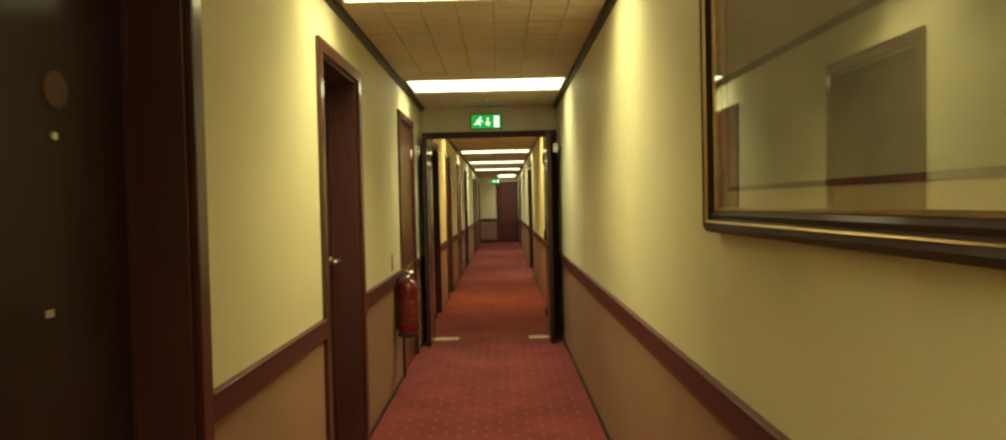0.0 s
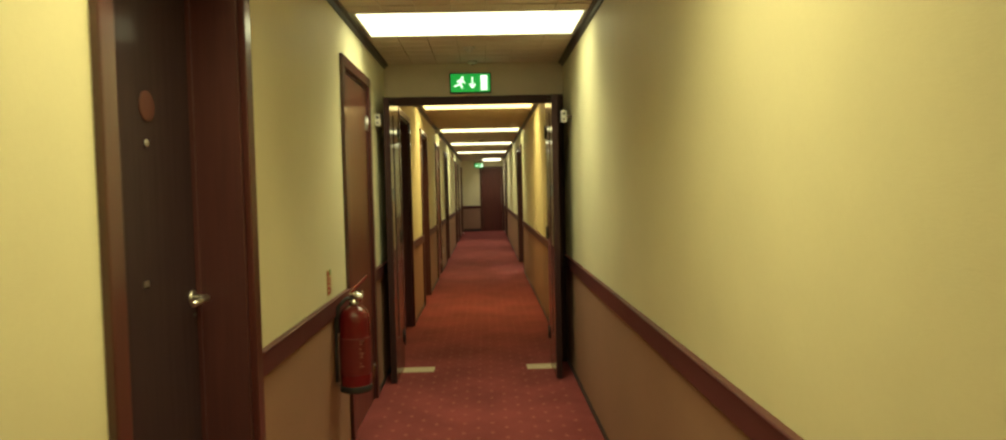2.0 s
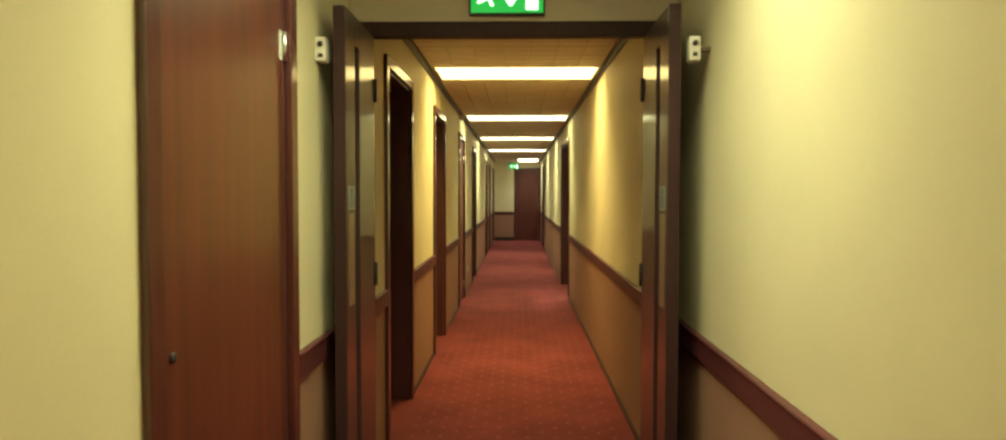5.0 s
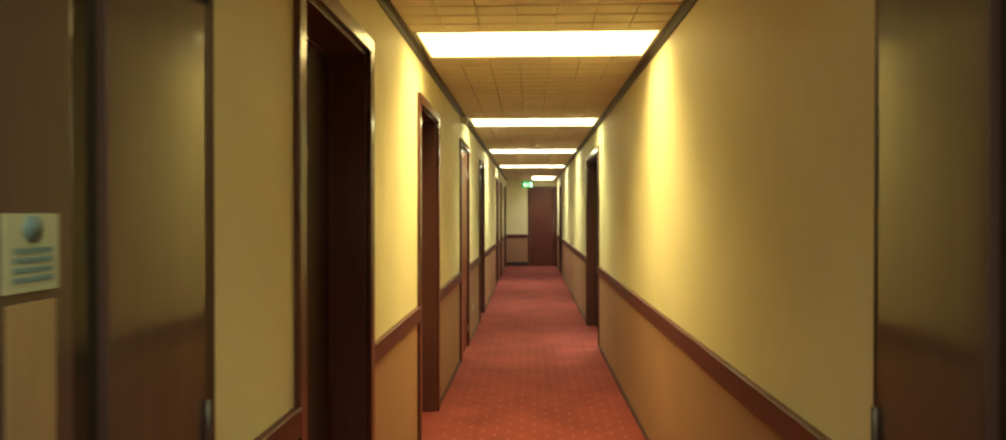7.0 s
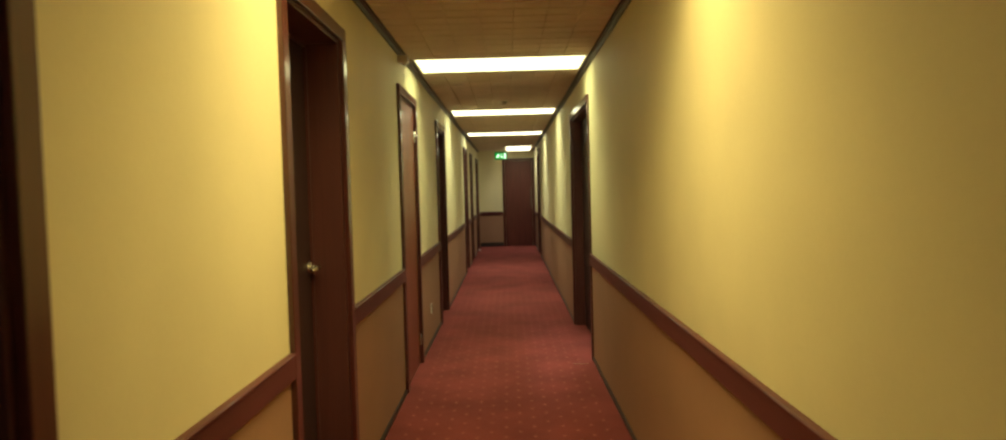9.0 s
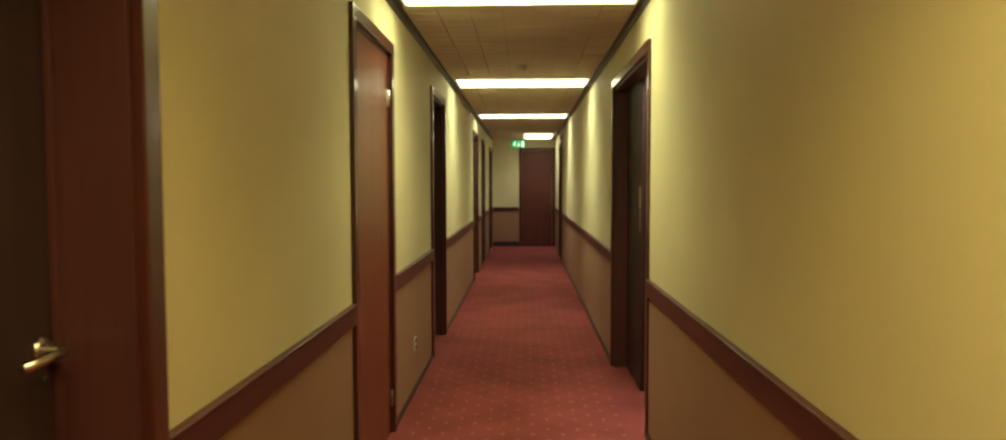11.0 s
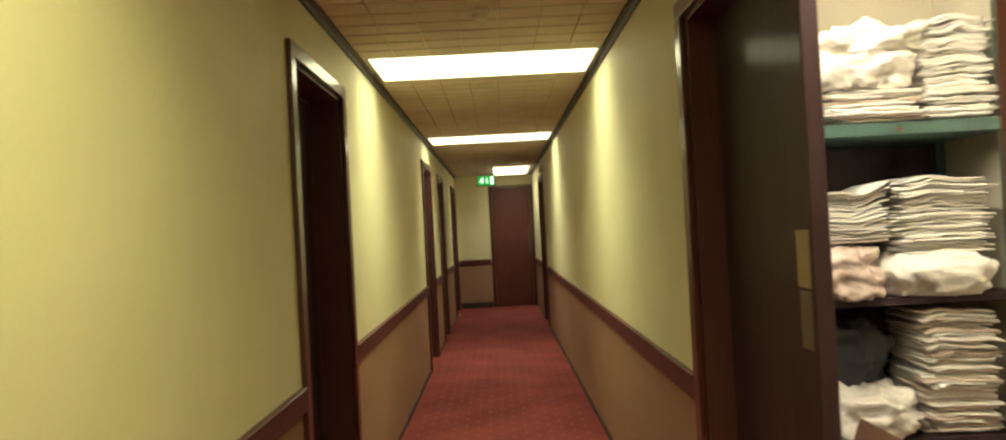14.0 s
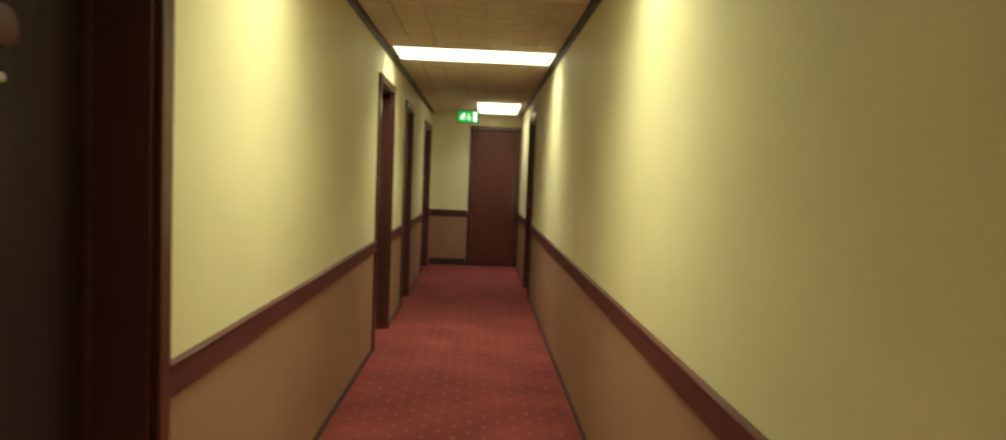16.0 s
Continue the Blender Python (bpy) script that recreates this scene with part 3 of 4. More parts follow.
def exit_sign(x0, x1, y, z0, z1, hung):
    """A lit green escape sign with pale pictogram shapes."""
    w, h = x1 - x0, z1 - z0
    e = thing("exit_sign", "lit green emergency exit sign with white symbols", "exit sign", ((x0 + x1) / 2, y, z1), "exit signs")
    part("housing", box(x0 - 0.008, x1 + 0.008, y, y + 0.035, z0 - 0.008, z1 + 0.008, 0.004), DARKPLASTIC, e)
    part("face", box(x0, x1, y - 0.003, y - 0.0002, z0, z1), SIGNGREEN, e, "glowing green panel")

    def bar(name, u0, v0, u1, v1, t):
        p, q = Vector((x0 + u0 * w, 0, z0 + v0 * h)), Vector((x0 + u1 * w, 0, z0 + v1 * h))
        d = (q - p).normalized()
        n = Vector((-d.z, 0, d.x)) * t * h / 2
        bm = bmesh.new()
        lo = [bm.verts.new((c.x, y - 0.0032, c.z)) for c in (p - n, q - n, q + n, p + n)]
        hi = [bm.verts.new((c.x, y - 0.0050, c.z)) for c in (p - n, q - n, q + n, p + n)]
        bm.faces.new(hi)
        bm.faces.new(list(reversed(lo)))
        for i in range(4):
            bm.faces.new((lo[i], lo[(i + 1) % 4], hi[(i + 1) % 4], hi[i]))
        part(name, bm, SIGNLIT, e)

    bar("symbol", 0.27, 0.78, 0.33, 0.78, 0.16)
    bar("symbol", 0.22, 0.45, 0.29, 0.70, 0.15)
    bar("symbol", 0.29, 0.62, 0.37, 0.50, 0.08)
    bar("symbol", 0.16, 0.56, 0.24, 0.66, 0.08)
    bar("symbol", 0.24, 0.46, 0.30, 0.20, 0.10)
    bar("symbol", 0.23, 0.44, 0.09, 0.30, 0.10)
    bar("arrow", 0.55, 0.82, 0.55, 0.30, 0.08)
    bar("arrow", 0.48, 0.45, 0.55, 0.22, 0.09)
    bar("arrow", 0.62, 0.45, 0.55, 0.22, 0.09)
    bar("symbol", 0.76, 0.50, 0.93, 0.50, 0.84)
    if hung:
        for x in (x0 + 0.03, x1 - 0.03):
            part("hanger", tube([(x, y + 0.018, z1 + 0.006), (x, y + 0.018, ZC)], 0.004, 8), CHROME, e)
    return e


exit_sign(-0.182, 0.128, PY - 0.030, 2.178, 2.318, False)
exit_sign(-0.230, 0.032, 24.20, 2.100, 2.245, True)
det = thing("smoke_detector", "small round white smoke detector on the ceiling", "smoke detector", (0.01, 16.59, ZC), "detectors")
part("base", lathe([(0.052, 0), (0.052, -0.012), (0.046, -0.016)], Matrix.Translation((0.01, 16.59, ZC)), 28), WHITEPLASTIC, det)
part("sensor", lathe([(0.040, -0.0155), (0.038, -0.034), (0.024, -0.046)], Matrix.Translation((0.01, 16.59, ZC)), 28), WHITEPLASTIC, det)
snd = thing("sounder", "small pale round sounder on the ceiling above the exit sign", "sounder", (-0.007, 7.985, ZC))
part("base", lathe([(0.036, 0), (0.036, -0.014), (0.028, -0.022), (0.012, -0.025)], Matrix.Translation((-0.007, 7.985, ZC)), 24), WHITEPLASTIC, snd)
part("indicator", lathe([(0.007, -0.0245), (0.007, -0.029), (0.003, -0.031)], Matrix.Translation((-0.007, 7.985, ZC)), 14), CHROME, snd, "tiny bright metal indicator")
det = thing("smoke_detector", "small round detector on the ceiling before the fire door", "smoke detector", (-0.02, 7.45, ZC), "detectors")
part("base", lathe([(0.042, 0), (0.042, -0.010), (0.036, -0.014)], Matrix.Translation((-0.02, 7.45, ZC)), 24), WHITEPLASTIC, det)
part("sensor", lathe([(0.028, -0.0135), (0.026, -0.026), (0.014, -0.034)], Matrix.Translation((-0.02, 7.45, ZC)), 24), WHITEPLASTIC, det)


# ---- fire extinguisher ----
EX, EY, EZ = -0.615, 6.045, 0.392
ext = thing("fire_extinguisher", "red fire extinguisher hung on the wall beside a door", "extinguisher", (EX, EY, EZ))
at = Matrix.Translation((EX, EY, EZ))
part("cylinder", lathe([(0.060, 0.0), (0.076, 0.012), (0.079, 0.03), (0.079, 0.36), (0.074, 0.395), (0.058, 0.420), (0.034, 0.436), (0.022, 0.440)], at, 36), REDPAINT, ext)
part("base_ring", lathe([(0.080, 0.0), (0.0815, 0.004), (0.0815, 0.030), (0.0795, 0.034)], at, 36), DARKPLASTIC, ext)
part("label", lathe([(0.0800, 0.09), (0.0802, 0.095), (0.0802, 0.275), (0.0800, 0.28)], at, 36), LABELRED, ext, "faded printed label band")
for k, zz in enumerate((0.262, 0.248, 0.222, 0.200, 0.182, 0.150, 0.135)):
    part("text_bar", box(EX + 0.034, EX + 0.054 - 0.005 * (k % 3), EY - 0.0735, EY - 0.062, EZ + zz, EZ + zz + 0.005), FADEDTEXT, ext)
part("valve", lathe([(0.026, 0.436), (0.026, 0.458), (0.018, 0.466), (0.018, 0.486), (0.023, 0.492), (0.023, 0.500)], at, 24), CHROME, ext, "metal valve")
part("knob", lathe([(0.019, 0), (0.021, 0.004), (0.021, 0.036), (0.018, 0.040)], Matrix.Translation((EX + 0.008, EY - 0.010, EZ + 0.487)) @ Matrix.Rotation(math.radians(112), 4, "Y"), 24), CHROME, ext, "bright cylindrical metal knob")
TURN_HEAD = Matrix.Translation((EX, EY, 0)) @ Matrix.Rotation(math.radians(-46), 4, "Z") @ Matrix.Translation((-EX, -EY, 0))


def turned(bm):
    bm.transform(TURN_HEAD)
    return bm


part("handle", turned(box(EX - 0.014, EX + 0.014, EY - 0.02, EY + 0.050, EZ + 0.492, EZ + 0.505, 0.004)), CHROME, ext, "metal carrying handle")
bm = box(-0.012, 0.012, -0.02, 0.105, 0, 0.010, 0.003)
bm.transform(Matrix.Translation((EX, EY, EZ + 0.512)) @ Matrix.Rotation(math.radians(38), 4, "X"))
part("trigger", turned(bm), REDPAINT, ext, "raised red trigger lever")
part("gauge", turned(lathe([(0.018, 0), (0.018, 0.010), (0.013, 0.012)], Matrix.Translation((EX + 0.020, EY + 0.020, EZ + 0.482)) @ Matrix.Rotation(math.pi / 2, 4, "Y"), 20)), SIGNWHITE, ext, "white pressure gauge")
part("hose", tube([(EX - 0.005, EY - 0.012, EZ + 0.475), (EX - 0.030, EY - 0.040, EZ + 0.478), (EX - 0.066, EY - 0.058, EZ + 0.440), (EX - 0.080, EY - 0.062, EZ + 0.36), (EX - 0.082, EY - 0.060, EZ + 0.20), (EX - 0.082, EY - 0.058, EZ + 0.06)], 0.010), DARKPLASTIC, ext, "black rubber hose")
part("bracket", box(XL, EX - 0.070, EY - 0.03, EY + 0.03, EZ + 0.30, EZ + 0.42, 0.002), DARKPLASTIC, ext)
sg = thing("fire_sign", "small red and yellow notice above the dado rail", "sign", (XL, 5.915, 0.96))
part("board", box(XL, XL + 0.003, 5.875, 5.955, 0.905, 1.028, 0.001), YELLOWSIGN, sg)
part("red_panel", box(XL + 0.0028, XL + 0.0042, 5.878, 5.918, 0.909, 1.020), REDSIGN, sg, "faded red printed column")
part("green_panel", box(XL + 0.0028, XL + 0.0042, 5.922, 5.952, 1.000, 1.025), GREENPRINT, sg, "small green printed corner")
part("red_block", box(XL + 0.0028, XL + 0.0042, 5.920, 5.944, 0.912, 0.940), REDSIGN, sg)
for k in range(4):
    part("text_bar", box(XL + 0.0042, XL + 0.0054, 5.883, 5.912, 0.925 + 0.022 * k, 0.931 + 0.022 * k), YELLOWSIGN, sg)
for k in range(3):
    part("text_bar", box(XL + 0.0028, XL + 0.0042, 5.922, 5.948, 0.952 + 0.015 * k, 0.958 + 0.015 * k), REDSIGN, sg)


# ---- picture ----
PA, PB, PZ0, PZ1 = 1.05, 2.655, 1.292, 2.230
pic = thing("framed_picture", "large glazed picture in a dark and gilded frame", "picture", (XR, (PA + PB) / 2, (PZ0 + PZ1) / 2))
SECT = [(0, 0), (0, 0.030), (0.014, 0.044), (0.026, 0.040), (0.036, 0.028), (0.046, 0.032), (0.056, 0.024), (0.066, 0.014), (0.066, 0)]
SECT_DARK = [(p, q) for p, q in SECT[:7]] + [(0.056, 0)]
SECT_GOLD = [(0.0562, 0), (0.0562, 0.0238), (0.0585, 0.0250), (0.0625, 0.0160), (0.066, 0.0125), (0.066, 0)]
SECT_LINE = [(0.0255, 0.0405), (0.0265, 0.0425), (0.0300, 0.0400), (0.0310, 0.0350)]


def frame_side(name, section, mat, label=""):
    """Four mitred sides of a picture frame, each one a mesh."""
    corners = [(PA, PZ0), (PB, PZ0), (PB, PZ1), (PA, PZ1)]
    inward = [(1, 1), (-1, 1), (-1, -1), (1, -1)]
    for i in range(4):
        bm = bmesh.new()
        j = (i + 1) % 4
        rows = []
        for k in (i, j):
            rows.append([bm.verts.new((XR - q, corners[k][0] + inward[k][0] * p, corners[k][1] + inward[k][1] * p)) for p, q in section])
        n = len(section)
        for a in range(n):
            bm.faces.new((rows[0][a], rows[0][(a + 1) % n], rows[1][(a + 1) % n], rows[1][a]))
        bm.faces.new(rows[0])
        bm.faces.new(list(reversed(rows[1])))
        part(name, bm, mat, pic, label)


frame_side("frame", SECT_DARK, DARKWOOD)
frame_side("gilt_edge", SECT_GOLD, GOLD, "gilded inner moulding")
frame_side("bead", SECT_LINE, BRASS, "thin pale metal bead")
part("mount", box(XR - 0.004, XR - 0.007, PA + 0.06, PB - 0.06, PZ0 + 0.06, PZ1 - 0.06), MAT, pic)
part("print", box(XR - 0.0072, XR - 0.0085, PA + 0.128, PB - 0.128, PZ0 + 0.118, PZ1 - 0.11), PRINT, pic, "muted grey-green landscape print")
for a, c, z0, z1 in ((PA + 0.118, PB - 0.118, PZ0 + 0.106, PZ0 + 0.118), (PA + 0.118, PB - 0.118, PZ1 - 0.110, PZ1 - 0.098),
                     (PA + 0.118, PA + 0.128, PZ0 + 0.118, PZ1 - 0.110), (PB - 0.128, PB - 0.118, PZ0 + 0.118, PZ1 - 0.110)):
    part("slip", box(XR - 0.0072, XR - 0.0090, a, c, z0, z1), DADO, pic, "narrow dark slip round the print")
pane = part("glass", box(XR - 0.0120, XR - 0.0135, PA + 0.0665, PB - 0.0665, PZ0 + 0.0665, PZ1 - 0.0665), GLASS, pic)
pane.visible_shadow = False
# the pane sits slightly askew in its rebate
rebate = Matrix.Translation((XR - 0.012, PA, PZ1))
pane.data.transform(rebate @ Matrix.Rotation(radians(0.35), 4, "Z") @ Matrix.Rotation(radians(0.30), 4, "Y") @ rebate.inverted())


# ---- linen cupboard ----
KA, KB = CUPBOARD
cup = thing("door_14", "dark leaf-and-a-half cupboard door, small leaf open", "door", (XR, (KA + KB) / 2, 0), kind="structure")
for p, q, z0, z1 in ((KA + 0.016, KA + ARCH, 0, OPEN_TOP), (KB - ARCH, KB, 0, OPEN_TOP), (KA + 0.016, KB, OPEN_TOP, OPEN_TOP + ARCH)):
    part("architrave", box(XR - (0.014 if p < 15 and z0 == 0 else 0.020), XR + 0.002, p, q, z0, z1, 0.004), MAHOGANY, cup)
for p, q in ((KA + ARCH - 0.012, KA + ARCH + 0.018), (KB - ARCH - 0.018, KB - ARCH + 0.012)):
    part("lining", box(XR + 0.0025, XR + 0.128, p, q, 0, OPEN_TOP + 0.012, 0.002), LINING, cup)
part("lining", box(XR + 0.0025, XR + 0.128, KA + ARCH + 0.0185, KB - ARCH - 0.0185, OPEN_TOP - 0.016, OPEN_TOP + 0.012, 0.002), LINING, cup)
kf = XR + 0.095
leaf = part("leaf", box(kf, kf + 0.044, 15.170, KB - ARCH - 0.021, 0.008, OPEN_TOP - 0.019, 0.003), DARKWOOD, cup)
part("edge_lipping", box(kf + 0.0005, kf + 0.0435, 15.163, 15.1695, 0.008, OPEN_TOP - 0.019, 0.001), EDGEWOOD, leaf)
part("push_plate", box(kf - 0.004, kf, 15.182, 15.252, 1.23, 1.375, 0.001), PLATE, leaf, "pale metal finger plate")
part("lock_plate", box(kf - 0.003, kf, 15.186, 15.248, 1.075, 1.222, 0.001), DULLPLATE, leaf, "dull bronze lock plate")
small = part("small_leaf", box(XR + 0.14, XR + 0.32, KA + ARCH + 0.022, KA + ARCH + 0.060, 0.008, OPEN_TOP - 0.022, 0.003), DARKWOOD, cup, "small leaf swung into the cupboard")

CX0, CX1, CY0, CY1 = XR + WALL_EAST, 1.92, 14.28, 16.38
for name, b6 in (("wall_cupboard_back", (CX1, CX1 + 0.1, CY0 - 0.1, CY1 + 0.1, 0, 2.5)), ("wall_cupboard_side", (CX0, CX1, CY0 - 0.1, CY0, 0, 2.5)),
                 ("wall_cupboard_side", (CX0, CX1, CY1, CY1 + 0.1, 0, 2.5)), ("ceiling_cupboard", (CX0, CX1, CY0, CY1, 2.4, 2.5))):
    tagged(part(name, box(*b6), PLASTER), "plain painted surface inside the linen cupboard", "wall", kind="structure")
lamp = thing("cupboard_light", "lit white tube lamp on the cupboard ceiling", "ceiling light", (1.0, 14.98, 2.4))
part("tray", box(0.885, 0.955, 14.53, 15.73, 2.365, 2.4, 0.003), WHITEPLASTIC, lamp)
part("tube", tube([(0.92, 14.56, 2.35), (0.92, 15.70, 2.35)], 0.014), lamp_material((1.0, 0.93, 0.78), 195), lamp, "glowing fluorescent tube")
SX0, SX1, SY0, SY1 = 0.90, 1.90, 15.93, 16.36
rack = thing("linen_shelves", "green painted shelf rack full of folded linen", "shelf", (1.3, 15.48, 0))
SHELVES = (0.20, 0.60, 1.100, 1.725)
# Lower shelves get a dark colour in place of the shade on them.
for z in SHELVES:
    part("shelf", box(SX0, SX1, SY0, SY1, z - (0.045 if z > 1.5 else 0.026), z, 0.002), SHELFGREEN if z > 1.5 else DARKWOOD, rack)
for x in (SX0 + 0.02, SX1 - 0.02):
    for y in (SY0 + 0.02, SY1 - 0.02):
        part("post", box(x - 0.018, x + 0.018, y - 0.018, y + 0.018, 0, 2.15, 0.002), SHELFGREEN, rack)
# Added dark board stands in for the shade between the shelves.
part("shade_board", box(SX0, SX1, SY1 + 0.001, SY1 + 0.012, 0.1, 1.72, 0.001), DARKWOOD, rack, "added dark board standing in for shade")


def folded(w, d, t, seed, sag, slump):
    """One thin folded sheet: rounded fold at its front, lying over a sagging pile; slump shifts its middle down."""
    rng = random.Random(seed)
    bm = bmesh.new()
    nx, ny = 12, 9
    p = [rng.uniform(0, 6.28) for _ in range(6)]
    curl = rng.uniform(0.0, 0.5) * t
    grid = []
    for top in (0, 1):
        rows = []
        for i in range(nx + 1):
            row = []
            for j in range(ny + 1):
                u, v = i / nx * 2 - 1, j / ny * 2 - 1
                edge = max(0.0, 1 - abs(u) ** 10) * max(0.0, 1 - abs(v) ** 10)
                wave = 0.16 * t * math.sin(4.3 * u + p[0]) * math.cos(3.1 * v + p[1]) + 0.10 * t * math.sin(9 * u + p[2])
                wave += sag * (math.sin(2.6 * u + slump) + 0.5 * math.sin(5.9 * u + 2 * slump + v)) - curl * max(0.0, -v - 0.5)
                x = u * w / 2 * (1 + 0.03 * math.sin(4 * v + p[3]))
                y = v * d / 2 * (1 + 0.02 * math.sin(5 * u + p[4])) + 0.004 * math.sin(11 * u + p[5])
                z = t / 2 + (0.5 if top else -0.5) * t * (0.5 + 0.5 * edge) + wave
                row.append(bm.verts.new((x, y, z)))
            rows.append(row)
        grid.append(rows)
    for top in (0, 1):
        for i in range(nx):
            for j in range(ny):
                q = [grid[top][i][j], grid[top][i + 1][j], grid[top][i + 1][j + 1], grid[top][i][j + 1]]
                bm.faces.new(q if top else list(reversed(q)))
    rim = [(i, 0) for i in range(nx)] + [(nx, j) for j in range(ny)] + [(i, ny) for i in range(nx, 0, -1)] + [(0, j) for j in range(ny, 0, -1)]
    for k in range(len(rim)):
        (a, c), (e, g) = rim[k], rim[(k + 1) % len(rim)]
        bm.faces.new((grid[0][a][c], grid[0][e][g], grid[1][e][g], grid[1][a][c]))
    for f in bm.faces:
        f.smooth = True
    return bm


def linen_stack(x, y, z, high, w, d, t, seed, mats, label, turn=0, sag=0.0):
    """A pile of thin folded sheets up to a height; the upper ones sag and stray more."""
    rng = random.Random(seed)
    s = thing("linen_stack", label, "linen", (x, y, z), "linen piles")
    h, k, slump = 0.0, 0, rng.uniform(0, 6)
    drift = 0.0
    while h < high:
        g = h / high
        tk = t * rng.uniform(0.6, 1.5)
        drift += rng.uniform(-0.008, 0.008)
        bm = folded(w * rng.uniform(0.88, 1.05), d * rng.uniform(0.92, 1.03), tk, seed * 50 + k, sag * g, slump)
        lift = sag * 1.5 * g
        bm.transform(Matrix.Translation((x + drift + rng.uniform(-0.010, 0.010), y + rng.uniform(-0.022, 0.022), z + 0.001 + h + lift * 0.2)) @ Matrix.Rotation(math.radians(turn + rng.uniform(-6, 6)), 4, "Z"))
        for v in bm.verts:
            v.co.z = max(v.co.z, z + 0.0005)
        part("folded_sheet", bm, mats[k % len(mats)], s)
        h += tk * 0.97
        k += 1
    return s


def bundle(x, y, z, rx, ry, rz, seed, mat, label, creased=1.0):
    """A slack wrapped bundle: a creased heap with sharp folds and a flat base."""
    bm = bmesh.new()
    bmesh.ops.create_icosphere(bm, subdivisions=5, radius=1.0)
    for v in bm.verts:
        c = v.co.normalized()
        o = Vector((seed * 1.7, seed * 0.6, -seed))
        k = 1 + 0.20 * noise.noise(c * 1.8 + o)
        q = Vector((math.copysign(abs(c.x) ** 0.7, c.x), math.copysign(abs(c.y) ** 0.7, c.y), math.copysign(abs(c.z) ** 0.8, c.z))) * k
        p = Vector((q.x * rx, q.y * ry, q.z * rz))
        crease = 0.0
        for scale, depth in ((9, 0.070), (19, 0.045), (41, 0.022), (80, 0.009)):
            crease += depth * (0.26 - abs(noise.noise(p * scale + o * scale)))
        p += c * crease * creased
        v.co = Vector((x + p.x, y + p.y, max(z + 0.001, z + rz * 0.85 + p.z)))
    for f in bm.faces:
        f.smooth = True
    return tagged(part("wrapped_parcel", bm, mat), label, "linen", "wrapped parcels")


# Piles and parcels side by side on the shelves, each its own thing.
W3, P3 = [LINEN, LINEN, PINKLINEN], [LINEN, PINKLINEN, LINEN, LINEN]
linen_stack(1.42, 16.08, 1.726, 0.115, 0.34, 0.30, 0.013, 1, P3, "stack of folded white sheets on the upper shelf")
bundle(1.38, 16.06, 1.850, 0.205, 0.150, 0.075, 2.0, POLY, "crumpled plastic-wrapped white linen on a stack of sheets")
bundle(1.42, 16.06, 1.985, 0.190, 0.150, 0.055, 14.0, LINEN, "rumpled white sheets thrown on a wrapped bundle", 1.3)
linen_stack(1.73, 16.10, 1.726, 0.36, 0.25, 0.30, 0.013, 4, [LINEN], "tall stack of folded white sheets on the upper shelf", 0, 0.010)
bundle(1.12, 16.12, 1.852, 0.100, 0.130, 0.085, 4.0, POLY, "slack clear-wrapped white bundle on a black box")
bx = thing("storage_box", "small black box on the upper green shelf", "box", (1.13, 16.12, 1.726))
part("body", box(1.03, 1.235, 16.00, 16.24, 1.726, 1.835, 0.006), BLACKCLOTH, bx)
part("lid", box(1.024, 1.241, 15.994, 16.246, 1.8355, 1.851, 0.004), BLACKCLOTH, bx)
bundle(1.26, 16.04, 1.101, 0.165, 0.160, 0.105, 5.0, PINKPOLY, "crumpled pinkish plastic wrap on the middle shelf", 1.2)
linen_stack(1.30, 16.09, 1.300, 0.185, 0.32, 0.30, 0.010, 6, [LINEN], "fanned stack of thin white towels on a wrapped bundle", -9, 0.020)
bundle(1.60, 16.02, 1.101, 0.190, 0.160, 0.085, 6.5, LINEN, "slack white sheet bundle on the middle shelf", 0.6)
linen_stack(1.64, 16.09, 1.250, 0.260, 0.34, 0.30, 0.012, 7, [LINEN], "stack of thin folded white linen on a bundle", 3, 0.008)
bundle(1.32, 16.07, 0.601, 0.215, 0.165, 0.085, 15.0, POLY, "crumpled clear-wrapped white linen on the lower shelf", 1.2)
bundle(1.29, 16.16, 0.760, 0.190, 0.130, 0.135, 8.0, BLACKCLOTH, "dark cloth bag slumped on wrapped linen", 0.8)
linen_stack(1.69, 16.09, 0.601, 0.44, 0.25, 0.30, 0.012, 9, W3, "tall stack of folded white sheets on the lower shelf", -2, 0.006)
bundle(1.15, 16.12, 0.201, 0.19, 0.17, 0.12, 9.0, POLY, "plastic-wrapped bundle on the bottom shelf")
bundle(1.60, 16.12, 0.201, 0.20, 0.17, 0.13, 11.0, LINEN, "slack white laundry bundle on the bottom shelf", 0.7)
tag = thing("shelf_tag", "small red tag on the green shelf edge", "tag", (1.484, SY0, 1.70))
part("card", box(1.474, 1.494, SY0 - 0.003, SY0, 1.690, 1.708, 0.0008), DISC, tag)
carton = thing("carton", "tall pale carton with a round dark hole in its top", "box", (1.03, 15.24, 0))
part("body", box(0.868, 0.962, 15.04, 15.32, 0.0, 0.78, 0.004), CARD, carton)
part("hole", lathe([(0.034, 0), (0.034, 0.002)], Matrix.Translation((0.916, 15.18, 0.7795)) @ Matrix.Diagonal((0.85, 2.0, 1, 1)), 28), DARKPLASTIC, carton, "round dark opening")
crate = thing("open_carton", "open brown cardboard carton with raised flaps", "box", (1.01, 15.45, 0))
CA, CB, CC, CD = 0.868, 1.085, 15.335, 15.620
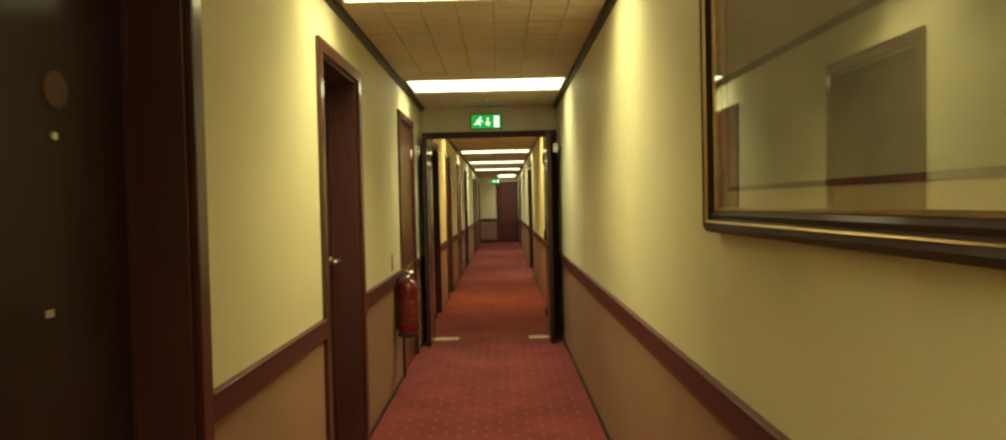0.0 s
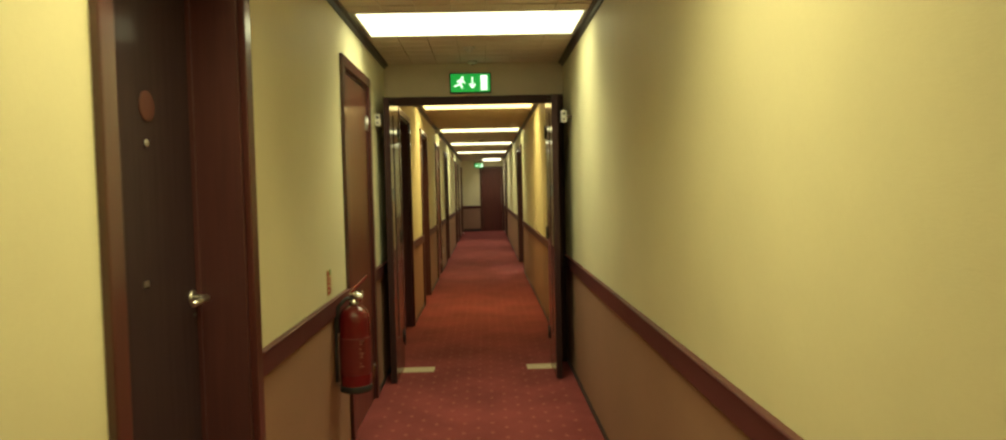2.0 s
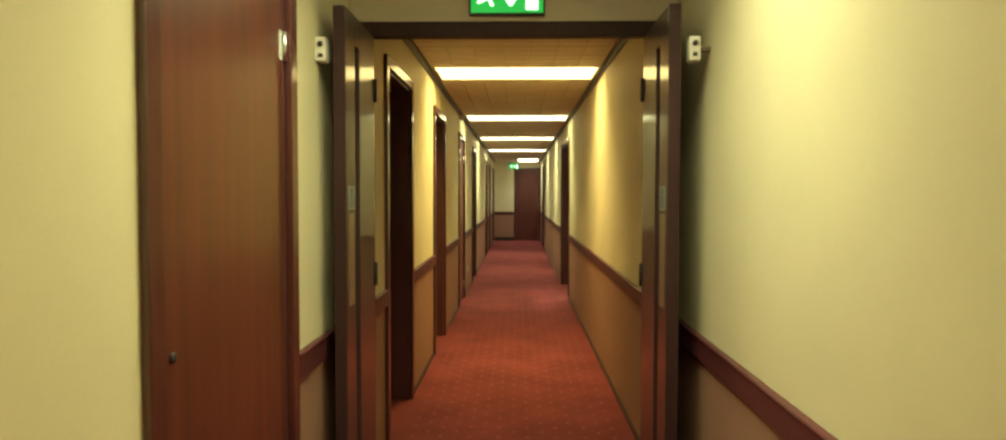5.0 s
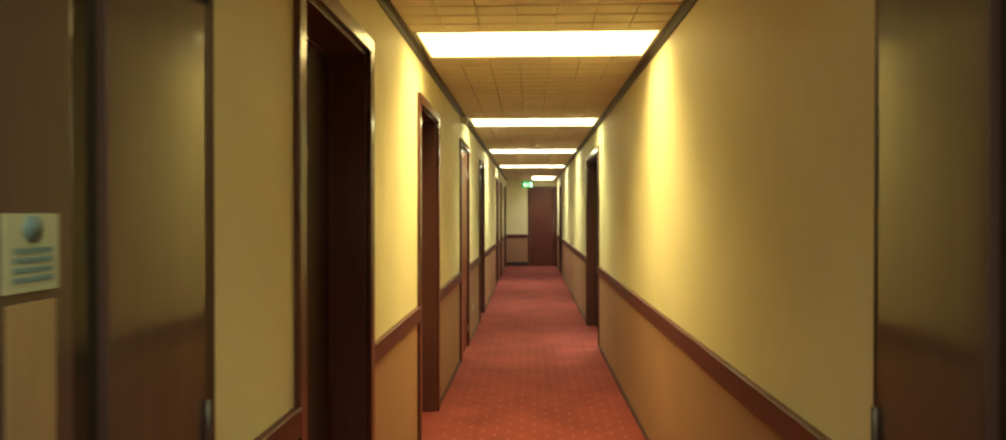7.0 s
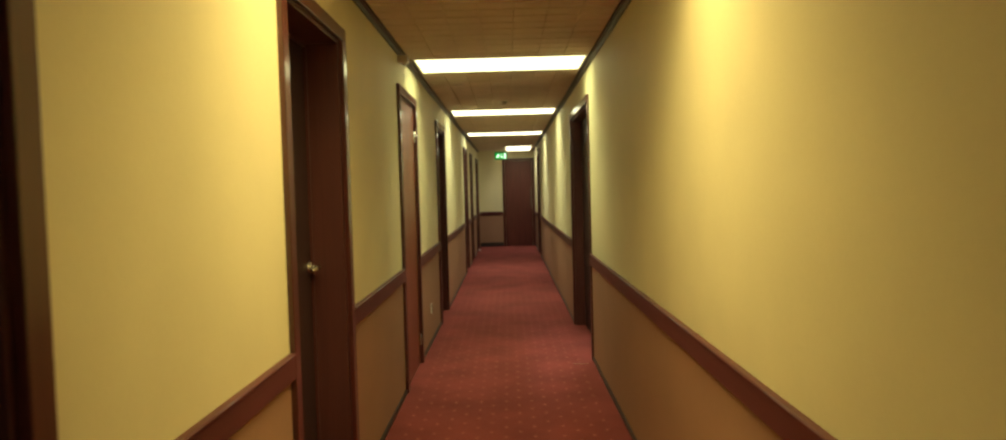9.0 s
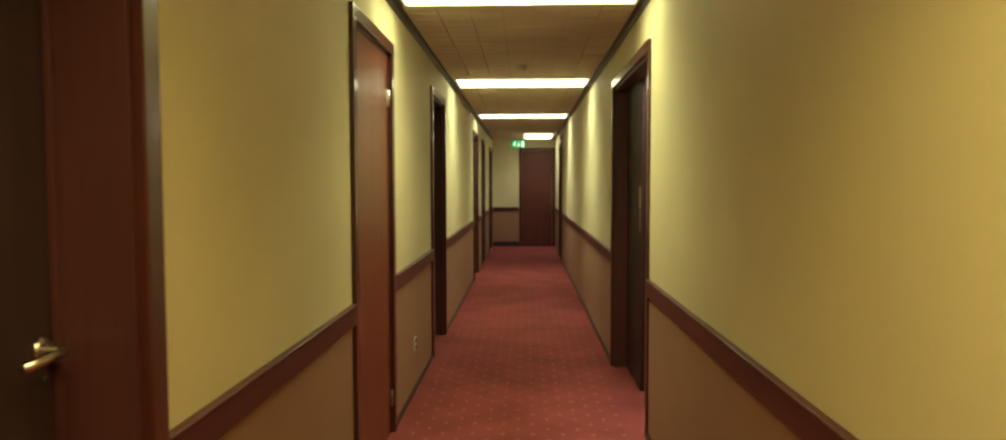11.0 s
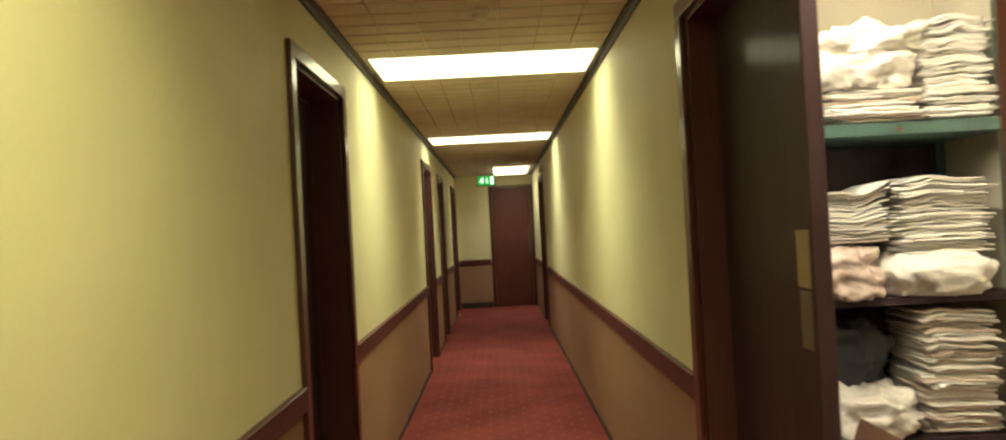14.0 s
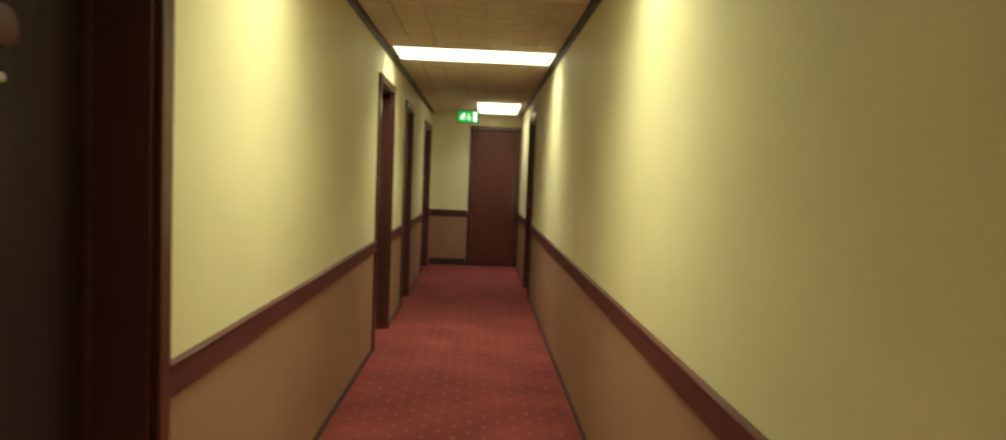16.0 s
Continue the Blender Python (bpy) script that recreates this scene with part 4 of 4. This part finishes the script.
for b6 in ((CA, CB, CC, CC + 0.005, 0.001, 0.665), (CA, CB, CD - 0.005, CD, 0.001, 0.665), (CA, CA + 0.005, CC + 0.0055, CD - 0.0055, 0.001, 0.665), (CB - 0.005, CB, CC + 0.0055, CD - 0.0055, 0.001, 0.665), (CA + 0.0055, CB - 0.0055, CC + 0.0055, CD - 0.0055, 0.001, 0.006)):
    part("side", box(*b6), BROWNCARD, crate)
bm = box(0, 0.205, 0, 0.005, 0, 0.075, 0.001)
bm.transform(Matrix.Translation((CA + 0.005, CD - 0.005, 0.667)) @ Matrix.Rotation(math.radians(-52), 4, "X"))
part("flap", bm, BROWNCARD, crate, "raised cardboard flap")
bm = box(0, 0.005, 0.004, 0.275, 0, 0.12, 0.001)
bm.transform(Matrix.Translation((CB - 0.005, CC, 0.667)) @ Matrix.Rotation(math.radians(20), 4, "Y"))
part("flap", bm, BROWNCARD, crate, "raised cardboard flap")
bm = box(0, 0.005, 0.004, 0.275, 0, 0.12, 0.001)
bm.transform(Matrix.Translation((CA, CC, 0.667)) @ Matrix.Rotation(math.radians(14), 4, "Y"))
part("flap", bm, BROWNCARD, crate, "raised cardboard flap")

# ---- small fixtures ----
soc = thing("wall_socket", "small white double wall socket low on the wall", "socket", (XL, 15.18, 0.315))
part("plate", box(XL, XL + 0.008, 15.14, 15.22, 0.27, 0.36, 0.003), WHITEPLASTIC, soc)
for z in (0.293, 0.337):
    part("outlet", lathe([(0.016, 0), (0.016, 0.004), (0.013, 0.003)], Matrix.Translation((XL + 0.008, 15.18, z)) @ Matrix.Rotation(math.pi / 2, 4, "Y"), 20), DARKPLASTIC, soc)
em = thing("bulkhead_lamp", "small white emergency lamp high on the wall", "lamp", (XR, 23.09, 2.20))
part("body", box(XR - 0.055, XR, 23.00, 23.18, 2.17, 2.26, 0.010), WHITEPLASTIC, em)
part("lens", box(XR - 0.0585, XR - 0.0555, 23.015, 23.165, 2.182, 2.248, 0.001), SIGNWHITE, em)
fx = thing("emergency_fitting", "small white fitting under the ceiling edge", "fitting", (XL, 13.62, 2.36))
part("body", box(XL, XL + 0.075, 13.585, 13.655, 2.318, 2.372, 0.010), WHITEPLASTIC, fx)
part("lens", lathe([(0.020, 0), (0.018, -0.010), (0.008, -0.016)], Matrix.Translation((XL + 0.045, 13.62, 2.319)), 18), SIGNWHITE, fx)
tagged(part("carpet_seam", box(0.53, 0.655, 14.208, 14.222, 0.0005, 0.0035, 0.001), SEAM), "short pale worn seam in the red carpet", "seam", kind="structure")
stop = thing("door_stop", "small pale metal door stop on the carpet", "door stop", (XL + 0.04, 25.02, 0))
part("base", lathe([(0.022, 0.001), (0.022, 0.008), (0.016, 0.012)], Matrix.Translation((XL + 0.045, 25.02, 0)), 20), CHROME, stop)
part("post", lathe([(0.014, 0.0118), (0.014, 0.045), (0.010, 0.050)], Matrix.Translation((XL + 0.045, 25.02, 0)), 20), CHROME, stop)
sw = thing("light_switch", "small white switch on the wall by a door", "switch", (XL, 24.79, 1.36))
part("plate", box(XL, XL + 0.009, 24.755, 24.825, 1.325, 1.395, 0.003), WHITEPLASTIC, sw)
part("rocker", box(XL + 0.0092, XL + 0.013, 24.777, 24.803, 1.342, 1.378, 0.002), WHITEPLASTIC, sw)
